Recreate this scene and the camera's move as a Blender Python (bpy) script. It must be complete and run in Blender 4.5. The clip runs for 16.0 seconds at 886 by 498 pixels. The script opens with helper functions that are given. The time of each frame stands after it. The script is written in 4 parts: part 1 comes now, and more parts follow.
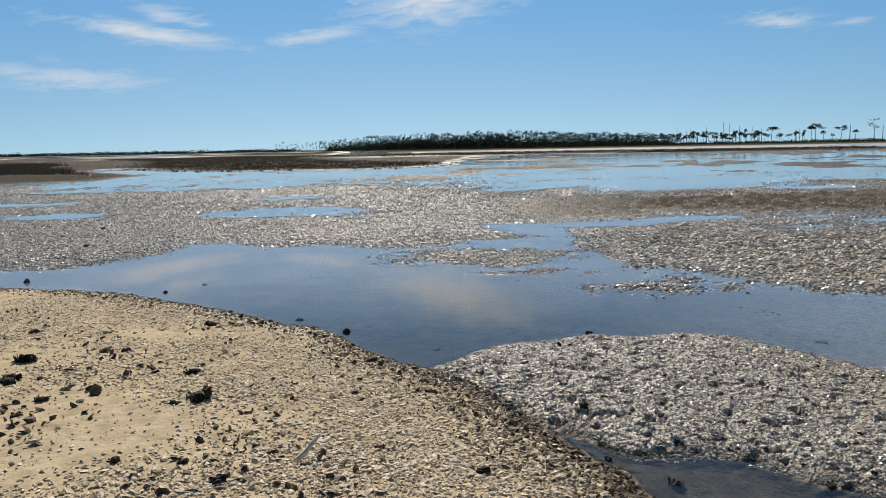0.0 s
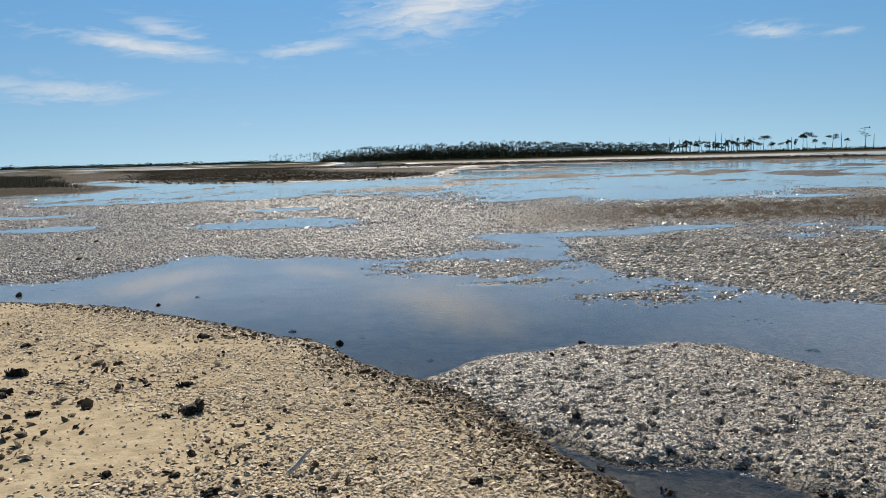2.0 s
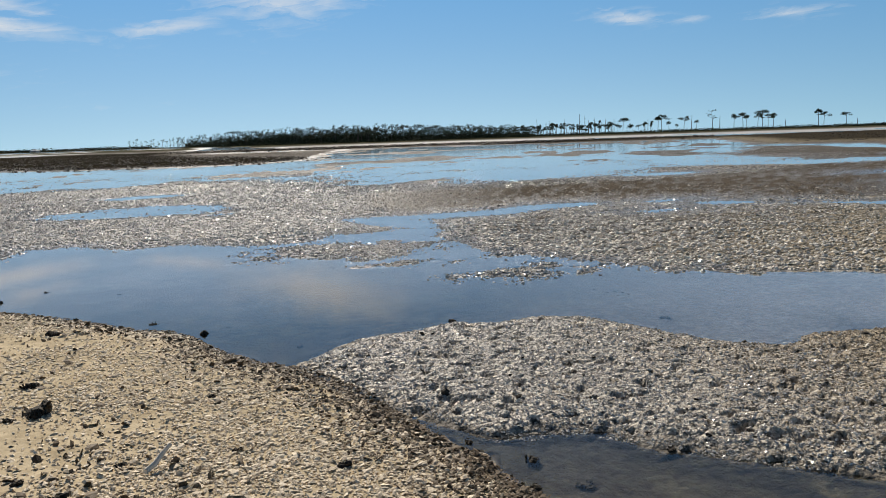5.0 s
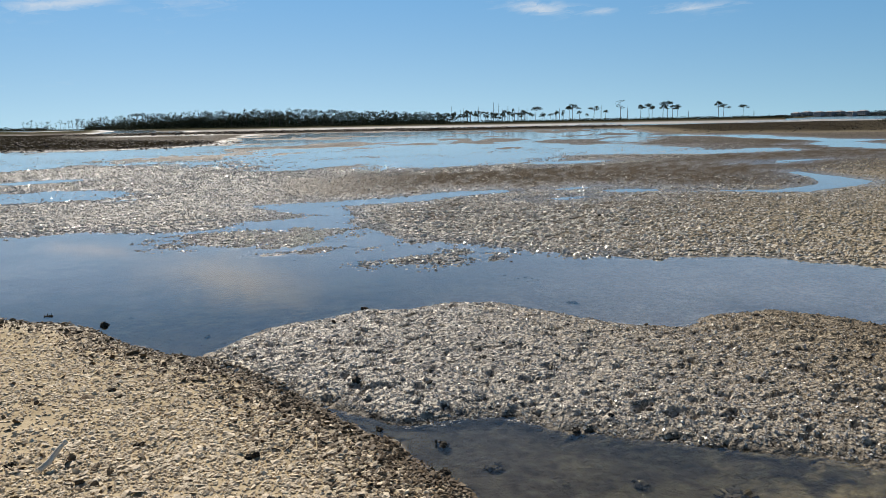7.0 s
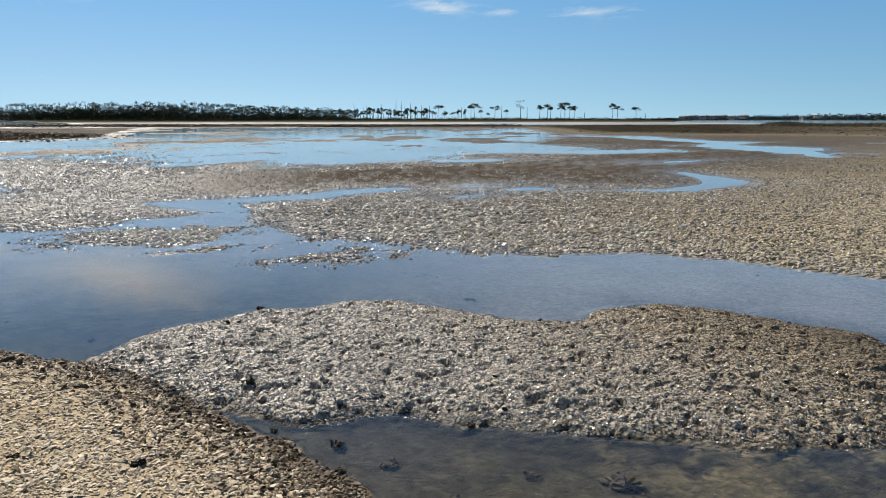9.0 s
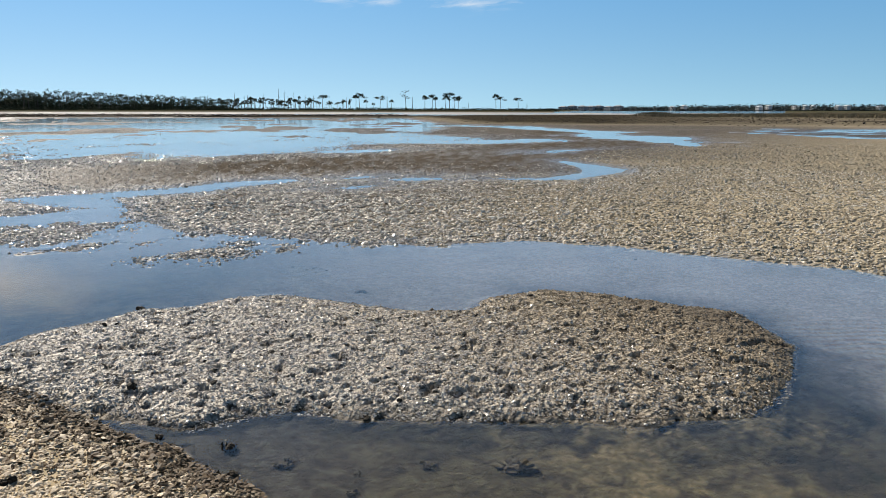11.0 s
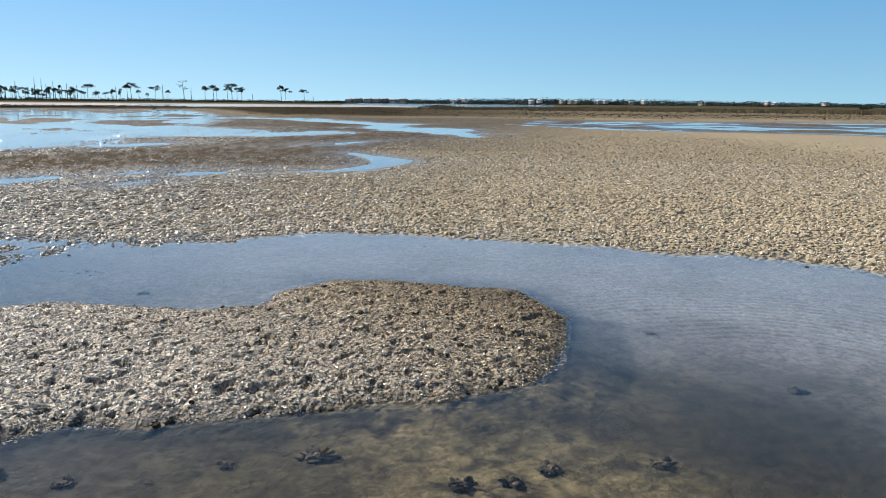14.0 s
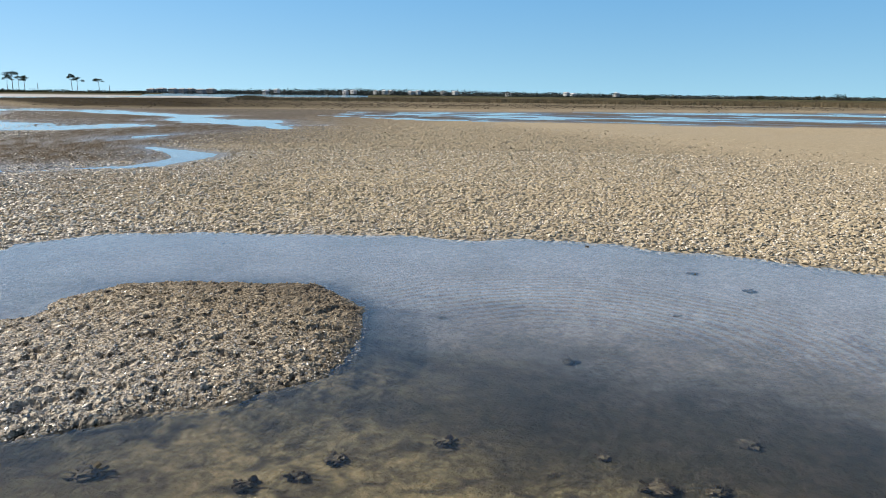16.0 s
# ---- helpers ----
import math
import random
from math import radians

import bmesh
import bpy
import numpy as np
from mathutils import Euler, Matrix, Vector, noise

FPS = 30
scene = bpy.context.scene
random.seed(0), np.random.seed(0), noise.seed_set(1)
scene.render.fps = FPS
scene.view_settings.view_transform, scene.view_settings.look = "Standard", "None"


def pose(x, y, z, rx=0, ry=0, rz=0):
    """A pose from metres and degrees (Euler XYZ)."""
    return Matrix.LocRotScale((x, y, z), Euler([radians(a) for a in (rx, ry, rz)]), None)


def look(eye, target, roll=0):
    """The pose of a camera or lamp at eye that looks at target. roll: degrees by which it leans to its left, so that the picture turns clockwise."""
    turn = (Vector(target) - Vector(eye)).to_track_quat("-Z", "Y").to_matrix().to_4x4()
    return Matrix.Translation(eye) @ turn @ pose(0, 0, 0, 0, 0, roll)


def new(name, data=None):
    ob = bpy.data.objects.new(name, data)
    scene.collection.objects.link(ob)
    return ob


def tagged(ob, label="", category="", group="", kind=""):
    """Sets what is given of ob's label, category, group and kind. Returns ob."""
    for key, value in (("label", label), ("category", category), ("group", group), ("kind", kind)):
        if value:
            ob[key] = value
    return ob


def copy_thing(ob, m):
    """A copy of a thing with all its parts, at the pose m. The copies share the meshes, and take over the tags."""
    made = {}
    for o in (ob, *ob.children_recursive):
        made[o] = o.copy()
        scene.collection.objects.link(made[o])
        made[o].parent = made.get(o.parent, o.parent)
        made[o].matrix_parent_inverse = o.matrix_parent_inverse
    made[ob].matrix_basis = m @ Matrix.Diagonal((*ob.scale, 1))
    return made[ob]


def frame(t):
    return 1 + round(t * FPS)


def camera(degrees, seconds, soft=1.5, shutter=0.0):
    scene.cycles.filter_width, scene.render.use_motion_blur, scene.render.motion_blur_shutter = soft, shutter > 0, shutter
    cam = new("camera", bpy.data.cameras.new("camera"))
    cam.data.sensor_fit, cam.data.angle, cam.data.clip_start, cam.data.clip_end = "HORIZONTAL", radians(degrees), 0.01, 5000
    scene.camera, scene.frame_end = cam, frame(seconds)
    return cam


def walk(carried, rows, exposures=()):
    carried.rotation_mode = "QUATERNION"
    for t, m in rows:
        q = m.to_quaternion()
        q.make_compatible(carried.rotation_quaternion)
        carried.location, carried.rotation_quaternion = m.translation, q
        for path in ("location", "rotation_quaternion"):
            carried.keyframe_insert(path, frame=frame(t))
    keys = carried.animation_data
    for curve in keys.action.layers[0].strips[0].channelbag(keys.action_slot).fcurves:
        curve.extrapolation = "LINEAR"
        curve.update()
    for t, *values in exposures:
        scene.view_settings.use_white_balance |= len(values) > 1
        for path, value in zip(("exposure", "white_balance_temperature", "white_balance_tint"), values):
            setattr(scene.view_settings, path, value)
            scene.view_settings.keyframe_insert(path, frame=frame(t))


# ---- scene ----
cam = camera(61.40, 16.0, 0.45)
ROWS = [
    (0.0, 0.000, -0.000, 1.600, -0.00, -7.70, -1.11),
    (0.5, 0.000, -0.002, 1.601, 0.19, -7.38, -1.17),
    (1.0, 0.005, -0.008, 1.604, 0.26, -7.10, -1.19),
    (1.5, 0.012, -0.011, 1.605, 0.11, -6.94, -1.28),
    (2.0, 0.017, -0.013, 1.606, -0.44, -6.91, -1.43),
    (2.5, 0.023, -0.005, 1.603, -1.33, -6.97, -1.68),
    (3.0, 0.032, -0.001, 1.600, -2.73, -7.09, -1.86),
    (3.5, 0.043, 0.002, 1.601, -4.52, -7.33, -1.94),
    (4.0, 0.059, 0.003, 1.594, -6.51, -7.64, -1.96),
    (6.5, 0.104, 0.003, 1.581, -14.73, -9.48, -1.40),
    (7.0, 0.111, -0.004, 1.586, -16.52, -9.61, -1.07),
    (7.5, 0.117, -0.015, 1.591, -18.41, -9.63, -0.77),
    (8.0, 0.130, -0.024, 1.592, -20.29, -9.65, -0.54),
    (8.5, 0.144, -0.032, 1.591, -22.14, -9.72, -0.23),
    (11.0, 0.141, -0.009, 1.596, -32.71, -10.60, 0.11),
    (11.5, 0.136, -0.019, 1.595, -35.17, -10.61, 0.14),
    (12.0, 0.130, -0.028, 1.591, -37.67, -10.60, 0.26),
    (12.5, 0.128, -0.031, 1.588, -40.20, -10.67, 0.35),
    (13.0, 0.130, -0.029, 1.588, -42.81, -10.79, 0.47),
    (13.5, 0.126, -0.038, 1.587, -45.69, -10.90, 0.53),
    (14.0, 0.120, -0.049, 1.585, -48.78, -11.08, 0.55),
    (14.5, 0.129, -0.063, 1.581, -52.17, -11.28, 0.62),
    (15.0, 0.147, -0.103, 1.587, -55.66, -11.45, 0.65),
    (15.5, 0.175, -0.179, 1.596, -59.18, -11.52, 0.68),
    (16.0, 0.203, -0.238, 1.606, -62.71, -11.64, 0.63),
]
EXPOSURE = 0.16
walk(cam, [(t, pose(x, y, z, 0, 0, yaw) @ pose(0, 0, 0, 90 + pitch) @ pose(0, 0, 0, 0, 0, roll)) for t, x, y, z, yaw, pitch, roll in ROWS],
     [(0.0, EXPOSURE - 0.11), (4.5, EXPOSURE - 0.11), (8.0, EXPOSURE - 0.01), (12.0, EXPOSURE + 0.22), (16.0, EXPOSURE + 0.38)])

# ---- sky and sun ----
SUN_AZ, SUN_EL = -3.0, 39.0      # degrees, clockwise from +y


def nodes_of(tree):
    tree.nodes.clear()

    def add(kind, **given):
        n = tree.nodes.new(kind)
        for key, value in given.items():
            if key == "op":
                n.operation = value
            elif key == "blend":
                n.data_type, n.blend_type = "RGBA", value
        return n
    return add, tree.links.new


world = bpy.data.worlds.new("sky")
scene.world = world
world.use_nodes = True
WT = world.node_tree
wadd, wlink = nodes_of(WT)


def wmath(op, a, b=None, clamp=False):
    n = wadd("ShaderNodeMath", op=op)
    n.use_clamp = clamp
    for k, v in enumerate((a, b)):
        if v is None:
            continue
        if isinstance(v, (int, float)):
            n.inputs[k].default_value = v
        else:
            wlink(v, n.inputs[k])
    return n.outputs[0]


sky = wadd("ShaderNodeTexSky")
sky.sky_type, sky.sun_disc = "NISHITA", False
sky.sun_elevation, sky.sun_rotation = radians(SUN_EL), radians(SUN_AZ)
sky.altitude, sky.air_density, sky.dust_density, sky.ozone_density = 0, 0.75, 0.3, 1.0
coord = wadd("ShaderNodeTexCoord")
sep = wadd("ShaderNodeSeparateXYZ")
wlink(coord.outputs["Generated"], sep.inputs[0])
az = wmath("MULTIPLY", wmath("ARCTAN2", sep.outputs[0], sep.outputs[1]), 57.29578)
el = wmath("MULTIPLY", wmath("ARCSINE", sep.outputs[2]), 57.29578)
# streaky cirrus: wisps drawn out along the horizon and swirled by a second noise
flat = wadd("ShaderNodeCombineXYZ")
wlink(wmath("MULTIPLY", az, 0.12), flat.inputs[0])
wlink(wmath("MULTIPLY", wmath("SUBTRACT", el, wmath("MULTIPLY", az, 0.10)), 0.55), flat.inputs[1])
wisp = wadd("ShaderNodeTexNoise")
wisp.inputs["Scale"].default_value, wisp.inputs["Detail"].default_value = 1.6, 9
wisp.inputs["Roughness"].default_value, wisp.inputs["Distortion"].default_value = 0.6, 1.3
wlink(flat.outputs[0], wisp.inputs["Vector"])
# fine fibres combed along the wisps, bent by the same swirl
combed = wadd("ShaderNodeCombineXYZ")
wlink(wmath("MULTIPLY", az, 0.20), combed.inputs[0])
wlink(wmath("ADD", wmath("MULTIPLY", wmath("SUBTRACT", el, wmath("MULTIPLY", az, 0.04)), 1.25), wmath("MULTIPLY", wisp.outputs["Fac"], 2.4)), combed.inputs[1])
fibre = wadd("ShaderNodeTexNoise")
fibre.inputs["Scale"].default_value, fibre.inputs["Detail"].default_value = 1.9, 7
fibre.inputs["Roughness"].default_value, fibre.inputs["Distortion"].default_value = 0.55, 0.5
wlink(combed.outputs[0], fibre.inputs["Vector"])
wispy = wmath("ADD", wmath("MULTIPLY", wisp.outputs["Fac"], 0.5), wmath("MULTIPLY", fibre.outputs["Fac"], 0.5))
# where the wisps are: azimuth, elevation, half width, half height, slope, weight
CIRRUS = [(-20.6, 8.3, 6.5, 0.75, -0.11, 1.0), (-19.0, 9.4, 3.6, 0.9, -0.2, 0.7), (1.0, 11.3, 7.0, 2.2, 0.22, 1.0), (-26.5, 5.2, 7.0, 1.0, -0.05, 0.7),
          (24.0, 8.1, 2.6, 0.6, -0.10, 0.85), (28.2, 7.7, 1.6, 0.28, 0.1, 0.75), (34.6, 7.6, 3.2, 0.45, 0.0, 0.7), (-13.0, 2.9, 6.0, 0.35, 0.0, 0.25),
          (-9.0, 8.3, 4.0, 0.65, 0.16, 0.8)]
cover = None
for a0, e0, wa, we, slope, weight in CIRRUS:
    da = wmath("SUBTRACT", az, a0)
    de = wmath("SUBTRACT", wmath("SUBTRACT", el, e0), wmath("MULTIPLY", da, slope))
    q = wmath("ADD", wmath("POWER", wmath("ABSOLUTE", wmath("DIVIDE", da, wa)), 2), wmath("POWER", wmath("ABSOLUTE", wmath("DIVIDE", de, we)), 2))
    blob = wmath("MULTIPLY", wmath("EXPONENT", wmath("MULTIPLY", q, -1.0)), weight)
    cover = blob if cover is None else wmath("MAXIMUM", cover, blob)
thin = wmath("MULTIPLY", wmath("SUBTRACT", wispy, wmath("SUBTRACT", 0.575, wmath("MULTIPLY", cover, 0.36))), 3.2, True)
thin = wmath("MULTIPLY", wmath("MULTIPLY", thin, wmath("POWER", cover, 0.6)), 0.9, True)
# a clear blue that pales into sea haze towards the horizon, over the bare sky
low = wadd("ShaderNodeMix", blend="MIX")
wlink(wmath("EXPONENT", wmath("MULTIPLY", wmath("MAXIMUM", el, 0.0), -0.13)), low.inputs[0])
low.inputs[6].default_value, low.inputs[7].default_value = (1.75, 6.35, 13.5, 1), (9.0, 13.5, 16.2, 1)
# the sky deepens away from the sun
aside = wmath("DIVIDE", wmath("ABSOLUTE", wmath("SUBTRACT", az, SUN_AZ)), 80.0, True)
deep = wmath("POWER", 2.0, wmath("SUBTRACT", wmath("MULTIPLY", wmath("MULTIPLY", aside, aside), wmath("SUBTRACT", wmath("MULTIPLY", aside, 0.8), 1.34)), 0.0))
dimmed = wadd("ShaderNodeMix", blend="MULTIPLY")
dimmed.inputs[0].default_value = 1.0
tint = wadd("ShaderNodeCombineXYZ")
wlink(wmath("POWER", deep, 1.5), tint.inputs[0]), wlink(deep, tint.inputs[1]), wlink(wmath("POWER", deep, 0.85), tint.inputs[2])
wlink(low.outputs[2], dimmed.inputs[6]), wlink(tint.outputs[0], dimmed.inputs[7])
haze = wadd("ShaderNodeMix", blend="MIX")
wlink(wmath("DIVIDE", wmath("SUBTRACT", 34.0, el), 20.0, True), haze.inputs[0])
wlink(sky.outputs[0], haze.inputs[6])
wlink(dimmed.outputs[2], haze.inputs[7])
mix = wadd("ShaderNodeMix", blend="MIX")
wlink(thin, mix.inputs[0])
wlink(haze.outputs[2], mix.inputs[6])
mix.inputs[7].default_value = (13.6, 14.2, 14.8, 1)
background = wadd("ShaderNodeBackground")
background.inputs[1].default_value = 0.05
wlink(mix.outputs[2], background.inputs[0])
wlink(background.outputs[0], wadd("ShaderNodeOutputWorld").inputs[0])

sun_data = bpy.data.lights.new("sun", "SUN")
sun_data.energy, sun_data.angle, sun_data.color = 5.0, radians(0.55), (1.0, 0.90, 0.76)
sun = new("sun", sun_data)
a, e = radians(SUN_AZ), radians(SUN_EL)
sun.matrix_world = look((0, 0, 60), Vector((0, 0, 60)) - Vector((math.sin(a) * math.cos(e), math.cos(a) * math.cos(e), math.sin(e))) * 10)


# ---- noise and the shape of the flats ----
def hashed(ix, iy, seed):
    h = (ix.astype(np.int64) * 374761393 + iy.astype(np.int64) * 668265263 + seed * 982451653) & 0xFFFFFFFF
    h = ((h ^ (h >> 13)) * 1274126177) & 0xFFFFFFFF
    return ((h ^ (h >> 16)) & 0xFFFF) / 65535.0


def value_noise(x, y, seed=0):
    """Smooth noise, 0 to 1, one bump a unit."""
    ix, iy = np.floor(x), np.floor(y)
    fx, fy = x - ix, y - iy
    fx, fy = fx * fx * fx * (fx * (fx * 6 - 15) + 10), fy * fy * fy * (fy * (fy * 6 - 15) + 10)
    a, b = hashed(ix, iy, seed), hashed(ix + 1, iy, seed)
    c, d = hashed(ix, iy + 1, seed), hashed(ix + 1, iy + 1, seed)
    return (a + (b - a) * fx) * (1 - fy) + (c + (d - c) * fx) * fy


def fbm(x, y, octaves=4, seed=0, gain=0.5):
    total, amp, norm = 0, 1.0, 0.0
    for k in range(octaves):
        c, s = math.cos(0.7 * k), math.sin(0.7 * k)
        total = total + amp * value_noise((x * c - y * s) * 2 ** k + 17.3 * k, (x * s + y * c) * 2 ** k - 9.1 * k, seed + k)
        norm += amp
        amp *= gain
    return total / norm - 0.5


def inside(poly, x, y):
    """Signed distance to a closed outline, positive inside."""
    best = np.full(x.shape, 1e18)
    odd = np.zeros(x.shape, bool)
    for (ax, ay), (bx, by) in zip(poly, poly[1:] + poly[:1]):
        ex, ey = bx - ax, by - ay
        t = np.clip(((x - ax) * ex + (y - ay) * ey) / (ex * ex + ey * ey + 1e-12), 0, 1)
        best = np.minimum(best, (x - ax - t * ex) ** 2 + (y - ay - t * ey) ** 2)
        if ay != by:
            odd ^= ((ay > y) != (by > y)) & (x < ax + (y - ay) * ex / ey)
    return np.sqrt(best) * np.where(odd, 1.0, -1.0)


def along(line, x, y):
    """Distance inside a ribbon along a line of (x, y, half width), positive inside."""
    best = np.full(x.shape, -1e9)
    for (ax, ay, aw), (bx, by, bw) in zip(line, line[1:]):
        ex, ey = bx - ax, by - ay
        t = np.clip(((x - ax) * ex + (y - ay) * ey) / (ex * ex + ey * ey + 1e-12), 0, 1)
        best = np.maximum(best, aw + (bw - aw) * t - np.hypot(x - ax - t * ex, y - ay - t * ey))
    return best


# outlines on the plan, in metres, round the place where the camera stands
SHELL_BANK = [(-9.5, 9.6), (-5.4, 8.9), (-3.8, 8.45), (-2.24, 7.5), (-1.15, 6.55), (-0.5, 5.68), (0.0, 5.1), (0.39, 4.42), (0.64, 3.82), (0.88, 3.36),
              (1.05, 2.83), (1.15, 2.2), (1.05, 1.2), (0.9, 0.0), (0.5, -3.0), (-3.0, -12.0), (-40.0, -30.0), (-40.0, 8.0), (-18.0, 8.8)]
MUD_TONGUE = [(-0.05, 5.25), (0.45, 5.88), (0.85, 6.02), (1.25, 6.19), (1.6, 6.09), (2.04, 6.11), (2.45, 5.88), (2.77, 5.34), (2.95, 5.02), (3.42, 4.76),
              (3.72, 4.96), (4.32, 4.96), (4.72, 4.68), (4.94, 4.21), (5.14, 3.55), (5.0, 3.22), (4.82, 2.8), (4.33, 2.53), (3.95, 2.36), (3.5, 2.28),
              (3.0, 2.48), (2.68, 2.75), (2.3, 2.98), (1.8, 3.33), (1.52, 3.62), (1.25, 3.66), (1.0, 3.68), (0.8, 3.92), (0.4, 4.3), (0.0, 4.9)]
POOL = [(-30.0, 9.4), (-12.0, 9.9), (-6.3, 10.4), (-5.45, 10.45), (-5.0, 11.2), (-4.6, 11.9), (-4.55, 13.1), (-3.7, 13.35), (-2.75, 12.6), (-1.8, 12.65),
        (-0.95, 12.25), (0.0, 12.1), (0.45, 12.95), (1.15, 13.1), (1.9, 13.75), (2.3, 13.45), (2.05, 12.3), (2.25, 11.5), (2.6, 9.85), (3.3, 9.2),
        (3.6, 8.42), (4.1, 7.9), (4.7, 7.55), (5.9, 7.05), (6.75, 6.1), (7.05, 5.0), (7.7, 4.0), (7.7, 3.4), (8.1, 2.7), (8.28, 1.85),
        (8.22, 1.1), (8.24, 0.2), (8.2, -0.9), (8.8, -4.0), (7.5, -10.0), (2.0, -30.0), (-3.0, -12.0), (-30.0, -5.0)]
INLET = [(1.95, 13.5, 0.4), (1.7, 14.4, 0.6), (1.1, 15.25, 0.4), (2.6, 15.2, 0.6), (3.8, 15.4, 0.55), (5.0, 15.9, 0.65), (6.2, 16.0, 0.4)]
RILL = [(9.4, 14.55, 0.05), (10.6, 13.9, 0.16), (11.4, 13.45, 0.22), (12.1, 13.3, 0.36), (14.2, 13.9, 0.45), (15.0, 14.7, 0.62), (15.6, 16.0, 0.5), (15.9, 17.8, 0.25)]
CREEK = [(28.2, 22.6, 0.5), (30.0, 24.5, 1.5), (34.0, 31.0, 2.6), (33.0, 34.4, 1.2), (40.0, 39.0, 2.0), (40.0, 47.0, 1.6), (44.0, 58.0, 2.2), (36.0, 66.0, 3.0)]
LAGOON = [(-30.0, 34.0), (-22.0, 42.0), (-18.5, 31.5), (-14.2, 32.2), (-8.4, 33.3), (-5.7, 33.8), (-1.7, 35.0), (-0.5, 29.4), (4.0, 25.6), (8.4, 26.6),
          (12.5, 29.0), (15.0, 31.0), (21.5, 32.0), (25.5, 30.0), (27.0, 33.0), (24.0, 42.0), (35.0, 56.0), (45.0, 66.0), (48.0, 78.0), (70.0, 120.0),
          (30.0, 150.0), (9.0, 160.0), (2.0, 95.0), (1.0, 70.0), (-7.5, 60.0), (-20.0, 64.0), (-30.0, 78.0), (-36.0, 82.0)]
EAST_WATER = [(46.0, 33.0), (44.0, 22.0), (45.5, 14.5), (47.0, 5.0), (50.0, -3.0), (56.0, -30.0), (120.0, -40.0), (104.0, -5.0), (73.0, 25.0), (58.0, 39.0)]
WEST_MARSH = [(-120.0, 60.0), (-40.0, 38.0), (-27.0, 43.0), (-21.0, 45.5), (-22.0, 56.0), (-40.0, 78.0), (-54.0, 115.0), (-150.0, 170.0)]
OYSTER_BAR = [(-21.0, 64.0), (-4.0, 63.0), (2.0, 76.0), (-2.0, 92.0), (-15.0, 116.0), (-50.0, 240.0), (-120.0, 260.0), (-60.0, 150.0), (-36.0, 84.0)]
BEACH_RIDGE = [(44.0, 68.0), (54.0, 56.0), (68.0, 35.0), (80.0, 24.0), (108.0, -6.0), (130.0, -60.0), (400.0, -60.0), (300.0, 20.0), (250.0, 130.0),
               (200.0, 168.0), (130.0, 165.0), (88.0, 160.0), (64.0, 182.0), (20.0, 208.0), (-60.0, 228.0), (-60.0, 180.0), (20.0, 166.0), (70.0, 120.0)]
BROWN_FLAT = [(1.5, 17.4), (2.7, 16.4), (4.0, 16.3), (5.5, 17.6), (7.0, 16.4), (9.6, 15.6), (13.0, 14.2), (14.4, 15.2), (15.0, 16.6), (16.4, 18.6), (22.0, 20.9), (26.6, 22.6),
              (30.0, 27.5), (32.0, 33.0), (45.0, 45.0), (36.0, 43.0), (26.0, 33.0), (19.0, 26.5), (14.0, 23.3), (8.0, 21.6), (2.0, 22.0)]
# small pools left on the flats: x, y, half widths
PUDDLES = [(8.1, 15.9, 0.55, 0.32), (7.0, 13.95, 0.5, 0.28), (8.8, 14.9, 0.6, 0.28), (18.4, 21.6, 0.7, 0.3), (20.3, 22.4, 1.3, 0.35), (22.6, 30.6, 3.6, 1.7),
           (-10.4, 19.5, 1.5, 1.0), (-5.1, 25.8, 1.2, 0.9), (-15.0, 24.5, 3.0, 1.0), (12.6, 26.2, 2.0, 1.1)]


def pine_range(azimuth):
    """How far off the pine shore lies in each direction."""
    return np.interp(azimuth, [-60, -14, -12, -9, -5.6, -3.4, 4, 12, 42, 44, 60], [4000, 2600, 1750, 1400, 900, 760, 640, 690, 700, 2600, 4000])


